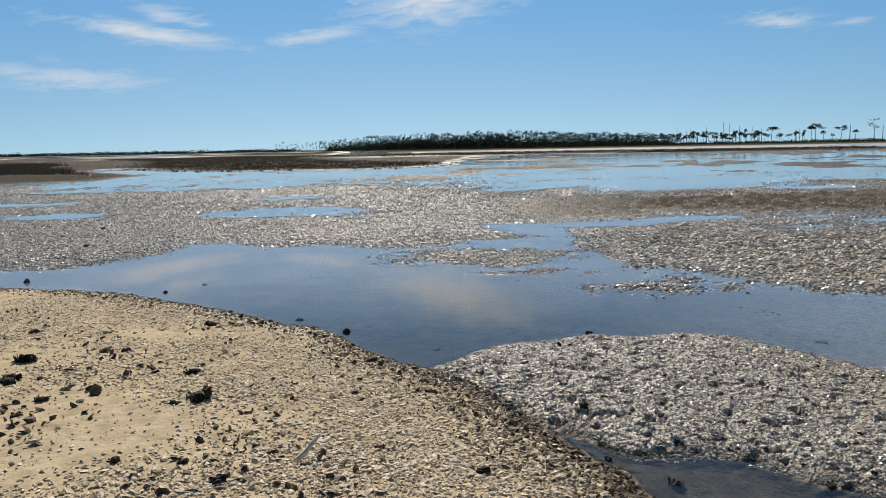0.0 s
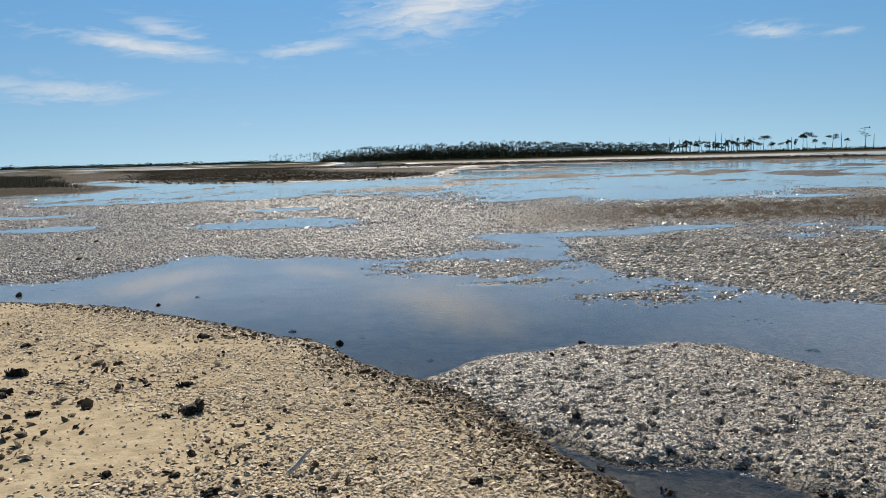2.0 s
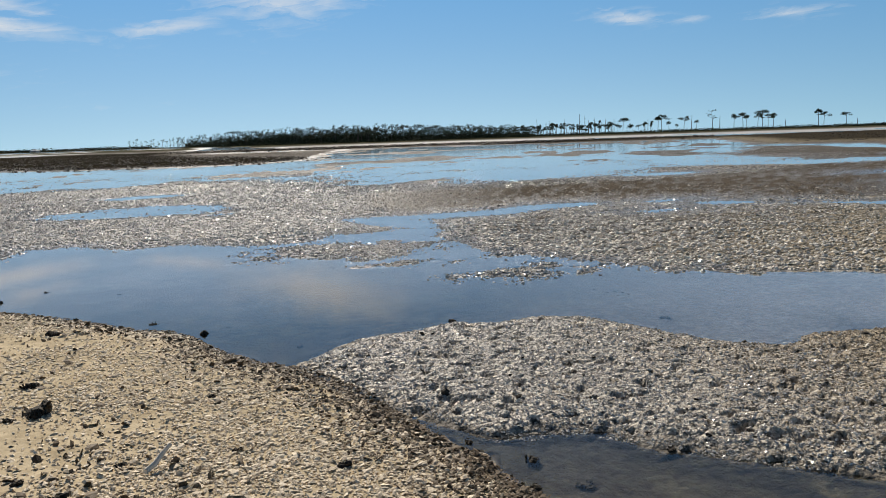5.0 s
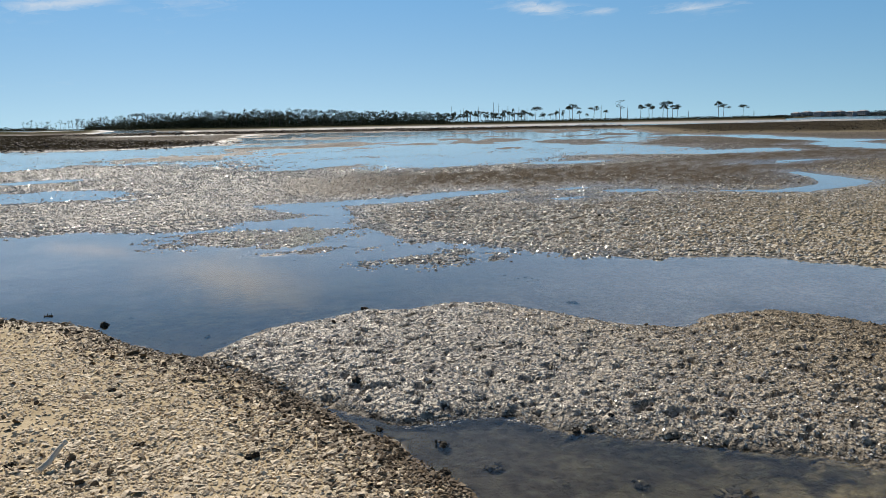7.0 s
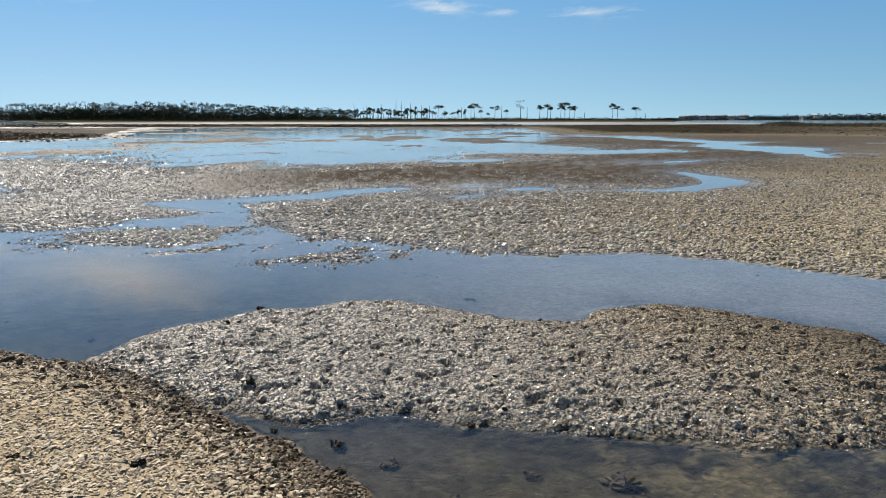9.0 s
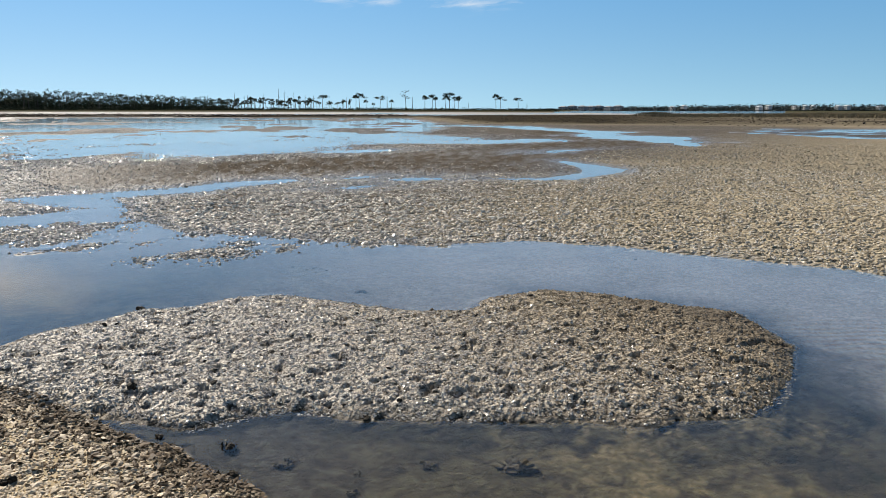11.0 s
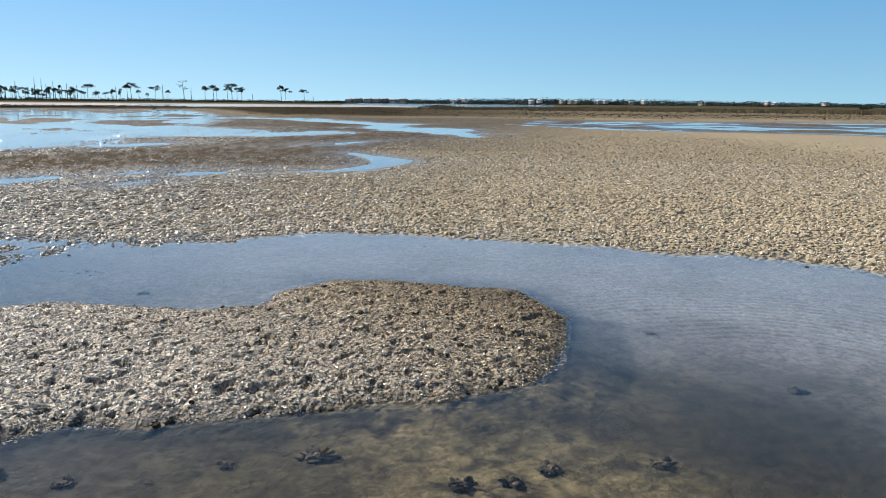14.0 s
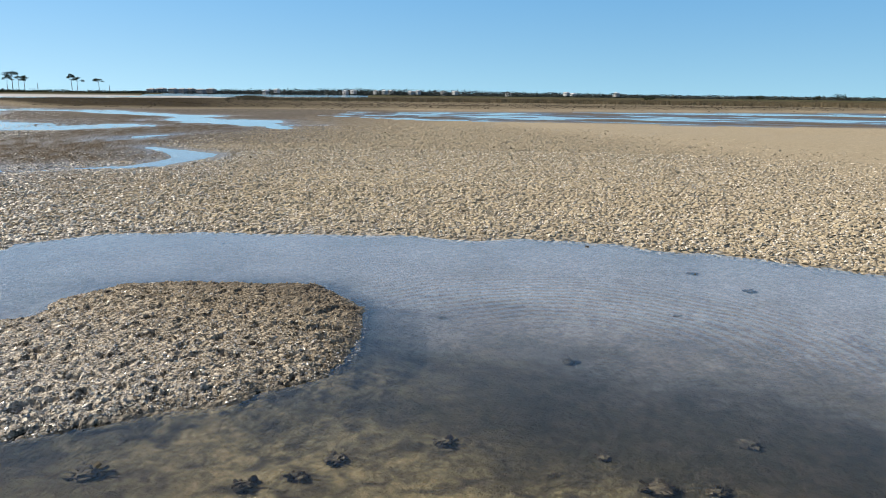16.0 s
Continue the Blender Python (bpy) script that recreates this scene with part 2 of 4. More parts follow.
def plan(x, y):
    """Height of the flats and the kinds of ground at places x, y."""
    r, azimuth = np.hypot(x, y), np.degrees(np.arctan2(x, y))
    wob = np.clip(r * 0.02, 0.08, 3.0)
    wx = x + wob * 2.2 * fbm(x / (wob * 4), y / (wob * 4), 4, 11)
    wy = y + wob * 2.2 * fbm(x / (wob * 4), y / (wob * 4), 4, 23)
    ragged = fbm(x * 3.1, y * 3.1, 4, 31)
    s_bank, s_tongue = inside(SHELL_BANK, wx, wy), inside(MUD_TONGUE, wx, wy)
    # the broad flats, with low swells
    swell = fbm(x / 7.0, y / 7.0, 4, 5)
    land = np.minimum(-inside(POOL, wx, wy), 60.0)
    land = np.minimum(land, -along(INLET, wx, wy))
    land = np.minimum(land, -along(RILL, wx, wy))
    land = np.minimum(land, -along(CREEK, wx, wy) + 4.2 * fbm(x / 3.0, y / 2.2, 5, 85, 0.65))
    land = np.minimum(land, -(1.9 - np.hypot((wx + 4.0) / 1.1, wy - 19.8)) + 3.4 * fbm(x / 1.6, y / 1.6, 5, 81, 0.65))
    for px, py, pw, ph in PUDDLES:
        land = np.minimum(land, (np.hypot((wx - px) / pw, (wy - py) / ph) - 1.0) * ph + 0.8 * ph * fbm(x / ph * 0.5, y / ph * 0.5, 4, 83))
    z = np.where(land > 0, 0.045 * (1 - np.exp(-np.maximum(land, 0) / 0.8)) + 0.012 * swell, np.maximum(-0.045 - 0.09 * np.clip((x - 1.5) / 2, 0, 1) * np.clip((4.0 - y) / 2, 0, 1), 0.05 * land))
    # shell islets that break the surface of the pool
    islets = np.maximum(0.55 - np.hypot((wx - 0.6) / 2.0, (wy - 10.95) / 1.25), 0.32 - np.hypot((wx - 2.5) / 1.7, (wy - 8.35) / 0.9))
    islets = np.maximum(islets, 0.10 - np.hypot((wx - 1.15) / 3.0, (wy - 9.5) / 0.7))
    edge = np.clip(1 - np.abs(land) / 0.9, 0, 1) * (x > 2.0) * (x < 5.0) * (y > 7.2) * (y < 13)
    z = np.maximum(z, np.minimum(0.05 * islets, 0.025) + 0.002 + 0.05 * ragged * np.clip(1 + islets, 0, 1))
    z = z + edge * 0.05 * ragged
    # the lagoon: ankle-deep water broken by low bars
    s_lagoon = inside(LAGOON, wx, wy)
    shoal = fbm(x / 5.0 - y / 16.0, y / 7.0, 5, 47, 0.6) + 0.3 * fbm(x * 0.9, y * 0.9, 4, 49)
    z = np.where(s_lagoon > -1.5, np.minimum(z, np.clip(-0.004 - 0.012 * s_lagoon, np.where(r < 45, -0.017, -0.008), 0.05) + 0.145 * shoal), z)
    s_east = inside(EAST_WATER, wx, wy)
    z = np.where(s_east > -1.0, np.minimum(z, np.clip(0.004 - 0.01 * s_east, 0.006, 0.04) + 0.19 * fbm(x / 1.8, y / 10.0, 5, 53, 0.6)), z)
    far = np.clip((r - 150) / 40, 0, 1)
    z = z * (1 - far) + far * (-0.10 + 0.15 * np.clip((-azimuth - 4) / 5, 0, 1) * np.clip((1400 - r) / 300, 0, 1) + 0.22 * fbm(x / 60.0, y / 18.0, 4, 59))
    pale = np.clip((r - 212) / 8, 0, 1) * np.clip((410 - r) / 10, 0, 1) * np.clip((azimuth + 4) / 3, 0, 1) * np.clip((57 - azimuth) / 3, 0, 1)
    z = z * (1 - pale) + pale * (0.03 + 0.13 * fbm(x / 50.0, y / 16.0, 4, 65))
    # bars, marsh edges and the ridge of sand behind them
    s_ridge, s_bar, s_marsh = inside(BEACH_RIDGE, wx, wy), inside(OYSTER_BAR, wx, wy), inside(WEST_MARSH, wx, wy)
    z = np.maximum(z, np.clip(s_ridge * 0.03, -0.3, 0.25) + 0.05 * swell)
    z = np.maximum(z, np.clip(s_bar * 0.02, -0.3, 0.14) + 0.16 * fbm(x / 14.0, y / 9.0, 4, 61))
    z = np.maximum(z, np.clip(s_marsh * 0.03, -0.3, 0.25) + 0.03 * swell)
    shore = np.clip((r - pine_range(azimuth) + 45) / 20, -1, 1) * np.clip((180 - (r - pine_range(azimuth))) / 20, -1, 1)
    z = np.where(shore > -1, np.maximum(z, shore * 0.7), z)
    z = np.where((r > 440) & (r < 690) & (azimuth > -4) & (azimuth < 41), np.maximum(z, 0.45), z)
    z = np.where((azimuth > 57) & (r > 235) & (r < 1600), 0.4, z)
    z = np.where((r > 1900) & (r < 3000), 0.5, z)
    # the tongue of mud and the bank of shells come last
    lumps = 1.2 * np.maximum(fbm(x * 24.0, y * 22.0, 2, 71), -0.15) + 0.4 * fbm(x * 5, y * 5, 2, 72)
    pits = np.clip(fbm(x * 13.0, y * 19.0, 2, 73) - 0.17, 0, 0.12)
    mud = 0.075 * (1 - np.exp(-np.maximum(s_tongue, 0) / 0.22)) + (0.022 * lumps - 0.4 * pits) * np.clip(s_tongue * 4 + 0.75, 0, 1) + 0.30 * np.minimum(s_tongue, 0) + 0.012
    mud = np.where(s_tongue > 0.06, np.maximum(mud, 0.010), mud)
    z = np.maximum(z, mud)
    bank = np.where(s_bank > 0, 0.015 + 0.15 * (1 - np.exp(-np.maximum(s_bank, 0) / 1.6)) + 0.03 * fbm(x * 0.9, y * 0.9, 3, 75), 0.22 * s_bank)
    bank = bank + 0.012 * fbm(x * 7, y * 7, 3, 77) * np.clip(s_bank * 3 + 1, 0, 1)
    z = np.maximum(z, bank)
    # lumps of shell hash on the dry flats near by
    flats = np.clip((land - 0.02) / 0.3, 0, 1) * (s_bank < 0) * (s_tongue < 0) * np.clip((60 - r) / 20, 0, 1)
    smooth = np.clip((x - 17 - 1.2 * y) / 7, 0, 1)
    z = z + flats * (1 - smooth) * 0.055 * np.maximum(fbm(x * 5.5, y * 5.5, 3, 79), -0.2)
    zones = {"bank": np.clip(s_bank * 4 + 0.6, 0, 1), "tongue": np.clip(s_tongue * 4 + 0.6, 0, 1) * (s_bank < 0.05),
             "brown": np.clip(inside(BROWN_FLAT, wx, wy) * 1.2 + 0.6, 0, 1) * (land > 0),
             "dry": np.clip((0.62 * x + 7.5 - y) / (3.5 + 0.2 * r), 0, 1) * np.clip((x - 1.5) / 6.0, 0, 1) * np.clip((82 - r) / 30, 0.4, 1) * np.clip(1.15 - r / 36, 0.55, 1) * (s_bank < 0) * (s_tongue < 0),
             "pale": pale * (s_ridge < 0),
             "bar": np.maximum(np.maximum(np.clip(s_bar * 0.3, 0, 1), np.clip((s_ridge - 2.5) / 4, 0, 1) * (azimuth > 26) * np.maximum(np.interp(azimuth, [44, 54], [0.9, 0.55]), np.exp(-((s_ridge - 26 - 3 * swell) / 4.5) ** 2))), ((r > 140) & (r < 260) & (s_ridge > 0) & (azimuth < 28)) * 1.0),
             "shore": np.clip((r - 400) / 10, 0, 1), "smooth": np.maximum(np.maximum(smooth, np.clip(s_bank * 4, 0, 1)), np.maximum(np.clip(-z / 0.01, 0, 1), np.clip(s_tongue * 4 + 1, 0, 1))),
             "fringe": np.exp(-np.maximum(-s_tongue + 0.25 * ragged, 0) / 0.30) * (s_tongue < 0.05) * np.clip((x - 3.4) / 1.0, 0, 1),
             "film": np.clip((16 - azimuth) / 14, 0, 1) * np.clip((r - 9) / 4, 0, 1) * np.clip((60 - r) / 20, 0, 1) * (s_bank < 0) * (s_marsh < 0),
             "lagoon": np.clip(s_lagoon / 3 + 0.5, 0, 1),
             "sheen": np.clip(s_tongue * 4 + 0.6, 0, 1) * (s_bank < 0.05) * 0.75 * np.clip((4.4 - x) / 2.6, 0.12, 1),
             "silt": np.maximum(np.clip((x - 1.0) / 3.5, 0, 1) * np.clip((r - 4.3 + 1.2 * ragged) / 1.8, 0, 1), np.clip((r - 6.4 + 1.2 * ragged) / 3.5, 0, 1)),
             "weed": np.clip(0.5 + 1.2 * (1.05 - np.hypot((x - 4.05) / 0.8, (y - 0.25) / 1.6)) + 1.3 * fbm(x * 1.2, y * 1.2, 3, 121), 0, 1),
             "algae": np.clip((5.2 - r) / 1.1, 0, 1) * np.clip((x - 1.2) / 1.5, 0, 1) * np.clip((4.2 - y) / 1.5, 0, 1)}
    zones["dry"] = np.maximum(zones["dry"], (0.25 + 0.3 * np.clip((azimuth - 35) / 20, 0, 1)) * np.clip((x - 1.5) / 2, 0, 1) * np.clip((0.62 * x + 8.5 - y) / 3, 0, 1) * (r < 25) * (s_tongue < 0))
    zones["dry"] = np.maximum(zones["dry"], 0.55 * np.clip(s_ridge / 4, 0, 1) * (azimuth > 26))
    zones["brown"] = np.maximum(zones["brown"], 1.0 * ((azimuth > 57) & (r > 235)))
    zones["brown"] = np.maximum(zones["brown"], np.clip(s_east / 3 + 0.5, 0, 1))
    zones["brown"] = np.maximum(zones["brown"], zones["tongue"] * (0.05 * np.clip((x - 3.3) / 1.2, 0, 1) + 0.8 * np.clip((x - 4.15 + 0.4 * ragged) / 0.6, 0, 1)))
    return z, zones


# ---- materials ----
def material(name):
    m = bpy.data.materials.new(name)
    m.use_nodes = True
    add, link = nodes_of(m.node_tree)
    out, shader = add("ShaderNodeOutputMaterial"), add("ShaderNodeBsdfPrincipled")
    link(shader.outputs[0], out.inputs[0])
    return m, add, link, shader


def kit(add, link):
    def put(socket, v):
        if isinstance(v, (int, float)):
            socket.default_value = v
        elif isinstance(v, tuple):
            socket.default_value = (*v, 1) if len(v) == 3 else v
        else:
            link(v, socket)

    def noise_tex(scale, detail=6, rough=0.6, vector=None, distort=0.0):
        n = add("ShaderNodeTexNoise")
        n.inputs["Scale"].default_value, n.inputs["Detail"].default_value = scale, detail
        n.inputs["Roughness"].default_value, n.inputs["Distortion"].default_value = rough, distort
        link(vector or place(), n.inputs["Vector"])
        return n.outputs["Fac"]

    def place():
        return add("ShaderNodeNewGeometry").outputs["Position"]

    def blend(fac, a, b, how="MIX"):
        n = add("ShaderNodeMix", blend=how)
        put(n.inputs[0], fac), put(n.inputs[6], a), put(n.inputs[7], b)
        return n.outputs[2]

    def ramp(v, lo, hi, a=0.0, b=1.0):
        n = add("ShaderNodeMapRange")
        put(n.inputs[0], v)
        for k, q in enumerate((lo, hi, a, b)):
            n.inputs[k + 1].default_value = q
        return n.outputs[0]

    def calc(op, a, b=0.0):
        n = add("ShaderNodeMath", op=op)
        put(n.inputs[0], a), put(n.inputs[1], b)
        return n.outputs[0]

    def bump(height, strength, distance, normal=None):
        n = add("ShaderNodeBump")
        n.inputs["Strength"].default_value, n.inputs["Distance"].default_value = strength, distance
        link(height, n.inputs["Height"])
        if normal:
            link(normal, n.inputs["Normal"])
        return n.outputs[0]
    return put, noise_tex, place, blend, ramp, calc, bump


def ground_material():
    m, add, link, shader = material("tidal_flat")
    put, noise_tex, place, blend, ramp, calc, bump = kit(add, link)

    def zone(name):
        n = add("ShaderNodeAttribute")
        n.attribute_name = name
        return n.outputs["Fac"]
    fine, mid, broad = noise_tex(60, 8, 0.7), noise_tex(7, 6, 0.65), noise_tex(0.7, 5, 0.6)
    grit = noise_tex(34, 5, 0.6, None, 0.8)
    mud = blend(ramp(grit, 0.35, 0.65), (0.055, 0.049, 0.042), (0.24, 0.215, 0.185))
    sand = blend(ramp(mid, 0.35, 0.7), (0.38, 0.312, 0.21), (0.60, 0.505, 0.355))
    brown = blend(ramp(grit, 0.3, 0.7), (0.070, 0.058, 0.045), (0.165, 0.139, 0.108))
    bar = blend(ramp(mid, 0.3, 0.7), (0.013, 0.011, 0.008), (0.042, 0.035, 0.024))
    shore = blend(ramp(broad, 0.4, 0.6), (0.045, 0.05, 0.03), (0.09, 0.08, 0.05))
    pale = blend(ramp(mid, 0.3, 0.7), (0.35, 0.293, 0.195), (0.57, 0.49, 0.345))
    colour = blend(zone("dry"), mud, pale)
    colour = blend(calc("MULTIPLY", zone("lagoon"), 0.65), colour, blend(ramp(mid, 0.35, 0.65), (0.065, 0.058, 0.048), (0.15, 0.133, 0.11)))
    # tongue mud: browner to the east, its glossy side painted paler with silvery sheen
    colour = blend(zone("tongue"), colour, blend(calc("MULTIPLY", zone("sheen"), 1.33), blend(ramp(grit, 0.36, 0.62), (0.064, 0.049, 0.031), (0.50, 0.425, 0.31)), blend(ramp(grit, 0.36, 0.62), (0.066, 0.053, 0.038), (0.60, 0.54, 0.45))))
    colour = blend(calc("MULTIPLY", zone("brown"), ramp(broad, 0.0, 0.3)), colour, brown)
    colour = blend(zone("bar"), colour, bar)
    colour = blend(zone("pale"), colour, blend(ramp(broad, 0.3, 0.7), (0.42, 0.40, 0.38), (0.56, 0.54, 0.52)))
    colour = blend(zone("shore"), colour, shore)
    colour = blend(zone("bank"), colour, sand)
    colour = blend(0.45, colour, blend(fine, (0.25, 0.25, 0.25), (0.80, 0.80, 0.80)), "OVERLAY")
    # wet below the reach of the last water
    height = add("ShaderNodeSeparateXYZ")
    link(place(), height.inputs[0])
    level = calc("ADD", height.outputs[2], calc("MULTIPLY", calc("SUBTRACT", mid, 0.5), 0.03))
    wet = ramp(level, 0.045, 0.01)
    damp = calc("MAXIMUM", wet, calc("MULTIPLY", calc("SUBTRACT", 1.0, calc("MAXIMUM", zone("dry"), zone("bank"))), 0.8))
    colour = blend(calc("MULTIPLY", wet, ramp(zone("bank"), 0.0, 1.0, 0.5, 0.9)), colour, blend(1.0, colour, (0.45, 0.42, 0.38), "MULTIPLY"))
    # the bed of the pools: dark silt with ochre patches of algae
    # farther out it pales to grey silt, its colour also holding some reflected sky
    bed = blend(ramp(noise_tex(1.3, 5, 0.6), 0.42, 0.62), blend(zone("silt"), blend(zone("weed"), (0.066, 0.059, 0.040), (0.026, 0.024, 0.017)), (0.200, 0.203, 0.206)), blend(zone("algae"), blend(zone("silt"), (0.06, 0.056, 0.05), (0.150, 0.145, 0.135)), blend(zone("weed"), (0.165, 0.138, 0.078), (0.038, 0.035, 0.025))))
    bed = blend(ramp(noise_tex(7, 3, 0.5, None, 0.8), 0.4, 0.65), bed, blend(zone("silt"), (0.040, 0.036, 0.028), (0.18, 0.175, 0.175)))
    bed = blend(0.6, bed, blend(ramp(noise_tex(16, 2, 0.5, None, 1.5), 0.35, 0.65), (0.28, 0.28, 0.28), (0.70, 0.70, 0.70)), "OVERLAY")
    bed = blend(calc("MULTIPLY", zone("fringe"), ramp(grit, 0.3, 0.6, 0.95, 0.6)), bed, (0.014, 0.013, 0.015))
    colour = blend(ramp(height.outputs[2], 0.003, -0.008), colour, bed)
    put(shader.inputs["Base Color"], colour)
    above = ramp(height.outputs[2], -0.004, 0.004)
    gloss = calc("MULTIPLY", above, calc("MULTIPLY", calc("MAXIMUM", calc("MULTIPLY", wet, calc("SUBTRACT", 1.0, zone("tongue"))), calc("MAXIMUM", zone("sheen"), calc("MULTIPLY", zone("film"), 0.6))), calc("SUBTRACT", 1.0, calc("MAXIMUM", zone("bar"), calc("MULTIPLY", zone("lagoon"), 0.6)))))
    put(shader.inputs["Roughness"], calc("SUBTRACT", ramp(damp, 0.0, 1.0, 0.9, 0.75), calc("MULTIPLY", gloss, 0.47)))
    put(shader.inputs["Specular IOR Level"], ramp(gloss, 0.0, 1.0, 0.0, 0.5))
    cells = add("ShaderNodeTexVoronoi")
    cells.feature = "SMOOTH_F1"
    cells.inputs["Scale"].default_value = 15.0
    wander = add("ShaderNodeVectorMath")
    wander.operation = "ADD"
    link(place(), wander.inputs[0])
    shift = add("ShaderNodeTexNoise")
    shift.inputs["Scale"].default_value = 9.0
    link(place(), shift.inputs["Vector"])
    push = add("ShaderNodeVectorMath")
    push.operation = "SCALE"
    push.inputs["Scale"].default_value = 0.06
    link(shift.outputs["Color"], push.inputs[0])
    link(push.outputs[0], wander.inputs[1])
    link(wander.outputs[0], cells.inputs["Vector"])
    lumps = calc("SUBTRACT", 1.0, calc("MULTIPLY", cells.outputs["Distance"], calc("SUBTRACT", 1.0, zone("smooth"))))
    small = add("ShaderNodeTexVoronoi")
    small.feature = "SMOOTH_F1"
    small.inputs["Scale"].default_value = 30.0
    link(wander.outputs[0], small.inputs["Vector"])
    rough = bump(calc("MULTIPLY", fine, ramp(zone("bank"), 0.0, 1.0, 1.0, 0.35)), 0.7, 0.012)
    rough = bump(calc("MULTIPLY", calc("SUBTRACT", 1.0, small.outputs["Distance"]), zone("tongue")), 1.0, 0.035, rough)
    rough = bump(calc("MULTIPLY", noise_tex(24, 4, 0.6), ramp(zone("bank"), 0.0, 1.0, 1.0, 0.3)), 0.9, 0.025, rough)
    put(shader.inputs["Normal"], bump(lumps, 1.0, 0.12, rough))
    return m


def water_material():
    m, add, link, shader = material("water")
    put, noise_tex, place, blend, ramp, calc, bump = kit(add, link)
    stretch = add("ShaderNodeMapping")
    stretch.inputs["Scale"].default_value = (1.0, 2.0, 1.0)
    stretch.inputs["Rotation"].default_value = (0, 0, radians(-18))
    link(place(), stretch.inputs["Vector"])
    where = add("ShaderNodeSeparateXYZ")
    link(place(), where.inputs[0])
    reach = add("ShaderNodeVectorMath")
    reach.operation = "LENGTH"
    link(place(), reach.inputs[0])
    breeze = calc("MULTIPLY", ramp(where.outputs[0], -0.5, 4.5, 0.16, 1.0), ramp(reach.outputs["Value"], 14.0, 34.0, 1.0, 0.12))
    ripples = calc("MULTIPLY", noise_tex(8, 3, 0.5, stretch.outputs[0], 0.4), breeze)
    put(shader.inputs["Base Color"], (0.80, 0.86, 0.94))
    put(shader.inputs["Roughness"], ramp(reach.outputs["Value"], 17.0, 34.0, 0.03, 0.06))
    put(shader.inputs["IOR"], 1.333)
    put(shader.inputs["Transmission Weight"], 1.0)
    # rings spreading round one clump in the pool
    away = add("ShaderNodeVectorMath")
    away.operation = "DISTANCE"
    link(place(), away.inputs[0])
    away.inputs[1].default_value = (4.48, 1.08, 0.0)
    d = away.outputs["Value"]
    ring = calc("SINE", calc("MULTIPLY", calc("ADD", d, calc("MULTIPLY", noise_tex(1.1, 2), 0.25)), 62.0))
    fade = calc("MULTIPLY", calc("POWER", calc("DIVIDE", calc("ABSOLUTE", calc("SUBTRACT", d, 1.5)), 0.8), 2.0), -1.0)
    rings_in = calc("MULTIPLY", calc("MULTIPLY", ring, ramp(where.outputs[0], 4.7, 5.4)), calc("EXPONENT", fade))
    put(shader.inputs["Normal"], bump(rings_in, 0.4, 0.0028, bump(calc("MULTIPLY", noise_tex(21, 2, 0.5, stretch.outputs[0], 0.6), calc("MULTIPLY", breeze, ramp(noise_tex(0.8, 3, 0.5), 0.40, 0.60))), 0.15, 0.004, bump(ripples, 0.16, 0.007))))
    return m


def plain(name, dark, light, scale, rough=0.85, depth=0.01, per="island", relief=0.7, shine=0.5):
    """A rough natural surface between two colours; per: what its pieces vary by."""
    m, add, link, shader = material(name)
    put, noise_tex, place, blend, ramp, calc, bump = kit(add, link)
    grain = noise_tex(scale, 6, 0.65)
    if per == "island":
        chance = add("ShaderNodeNewGeometry").outputs["Random Per Island"]
    else:
        chance = add("ShaderNodeObjectInfo").outputs["Random"]
    put(shader.inputs["Base Color"], blend(calc("ADD", calc("MULTIPLY", ramp(grain, 0.3, 0.7), 0.5), calc("MULTIPLY", chance, 0.5)), dark, light))
    put(shader.inputs["Roughness"], rough)
    put(shader.inputs["Specular IOR Level"], shine)
    put(shader.inputs["Normal"], bump(grain, relief, depth))
    return m


GROUND, WATER = ground_material(), water_material()
SHELL = plain("bleached_shell", (0.17, 0.128, 0.078), (0.95, 0.80, 0.58), 40, 0.6, 0.006, shine=0.3)
HASH = plain("shell_hash", (0.30, 0.26, 0.205), (0.88, 0.80, 0.675), 40, 0.5, 0.006, shine=0.35)
DRY_HASH = plain("dry_shell_hash", (0.21, 0.17, 0.113), (0.57, 0.487, 0.35), 40, 0.7, 0.006, shine=0.15)
SHELL_ONE = plain("bleached_shell_piece", (0.17, 0.124, 0.072), (0.80, 0.665, 0.475), 40, 0.6, 0.006, "object")
WET_SHELL = plain("wet_shell", (0.20, 0.18, 0.15), (0.78, 0.72, 0.63), 40, 0.15, 0.004)
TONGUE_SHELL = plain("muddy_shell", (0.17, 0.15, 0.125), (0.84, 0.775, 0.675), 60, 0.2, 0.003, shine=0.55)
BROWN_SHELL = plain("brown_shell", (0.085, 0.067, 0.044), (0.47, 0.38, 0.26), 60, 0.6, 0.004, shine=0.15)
SILT_LUMP = plain("brown_silt", (0.055, 0.044, 0.033), (0.20, 0.162, 0.122), 40, 0.55, 0.006, shine=0.3)
EDGE_SHELL = plain("wet_edge_shell", (0.032, 0.021, 0.012), (0.20, 0.14, 0.08), 40, 0.6, 0.006, shine=0.2)
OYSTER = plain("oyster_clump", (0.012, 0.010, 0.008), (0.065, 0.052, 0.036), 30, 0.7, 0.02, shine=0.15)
PALE_OYSTER = plain("pale_oyster", (0.012, 0.011, 0.009), (0.12, 0.098, 0.062), 30, 0.75, 0.02, shine=0.15)
BARK = plain("pine_bark", (0.035, 0.028, 0.022), (0.10, 0.08, 0.065), 2.0, 0.9, 0.03)
GREYWOOD = plain("dead_wood", (0.06, 0.054, 0.048), (0.15, 0.135, 0.12), 3.0, 0.85, 0.02)
NEEDLES = plain("pine_needles", (0.020, 0.032, 0.020), (0.055, 0.075, 0.045), 0.5, 0.8, 0.05, shine=0.05)
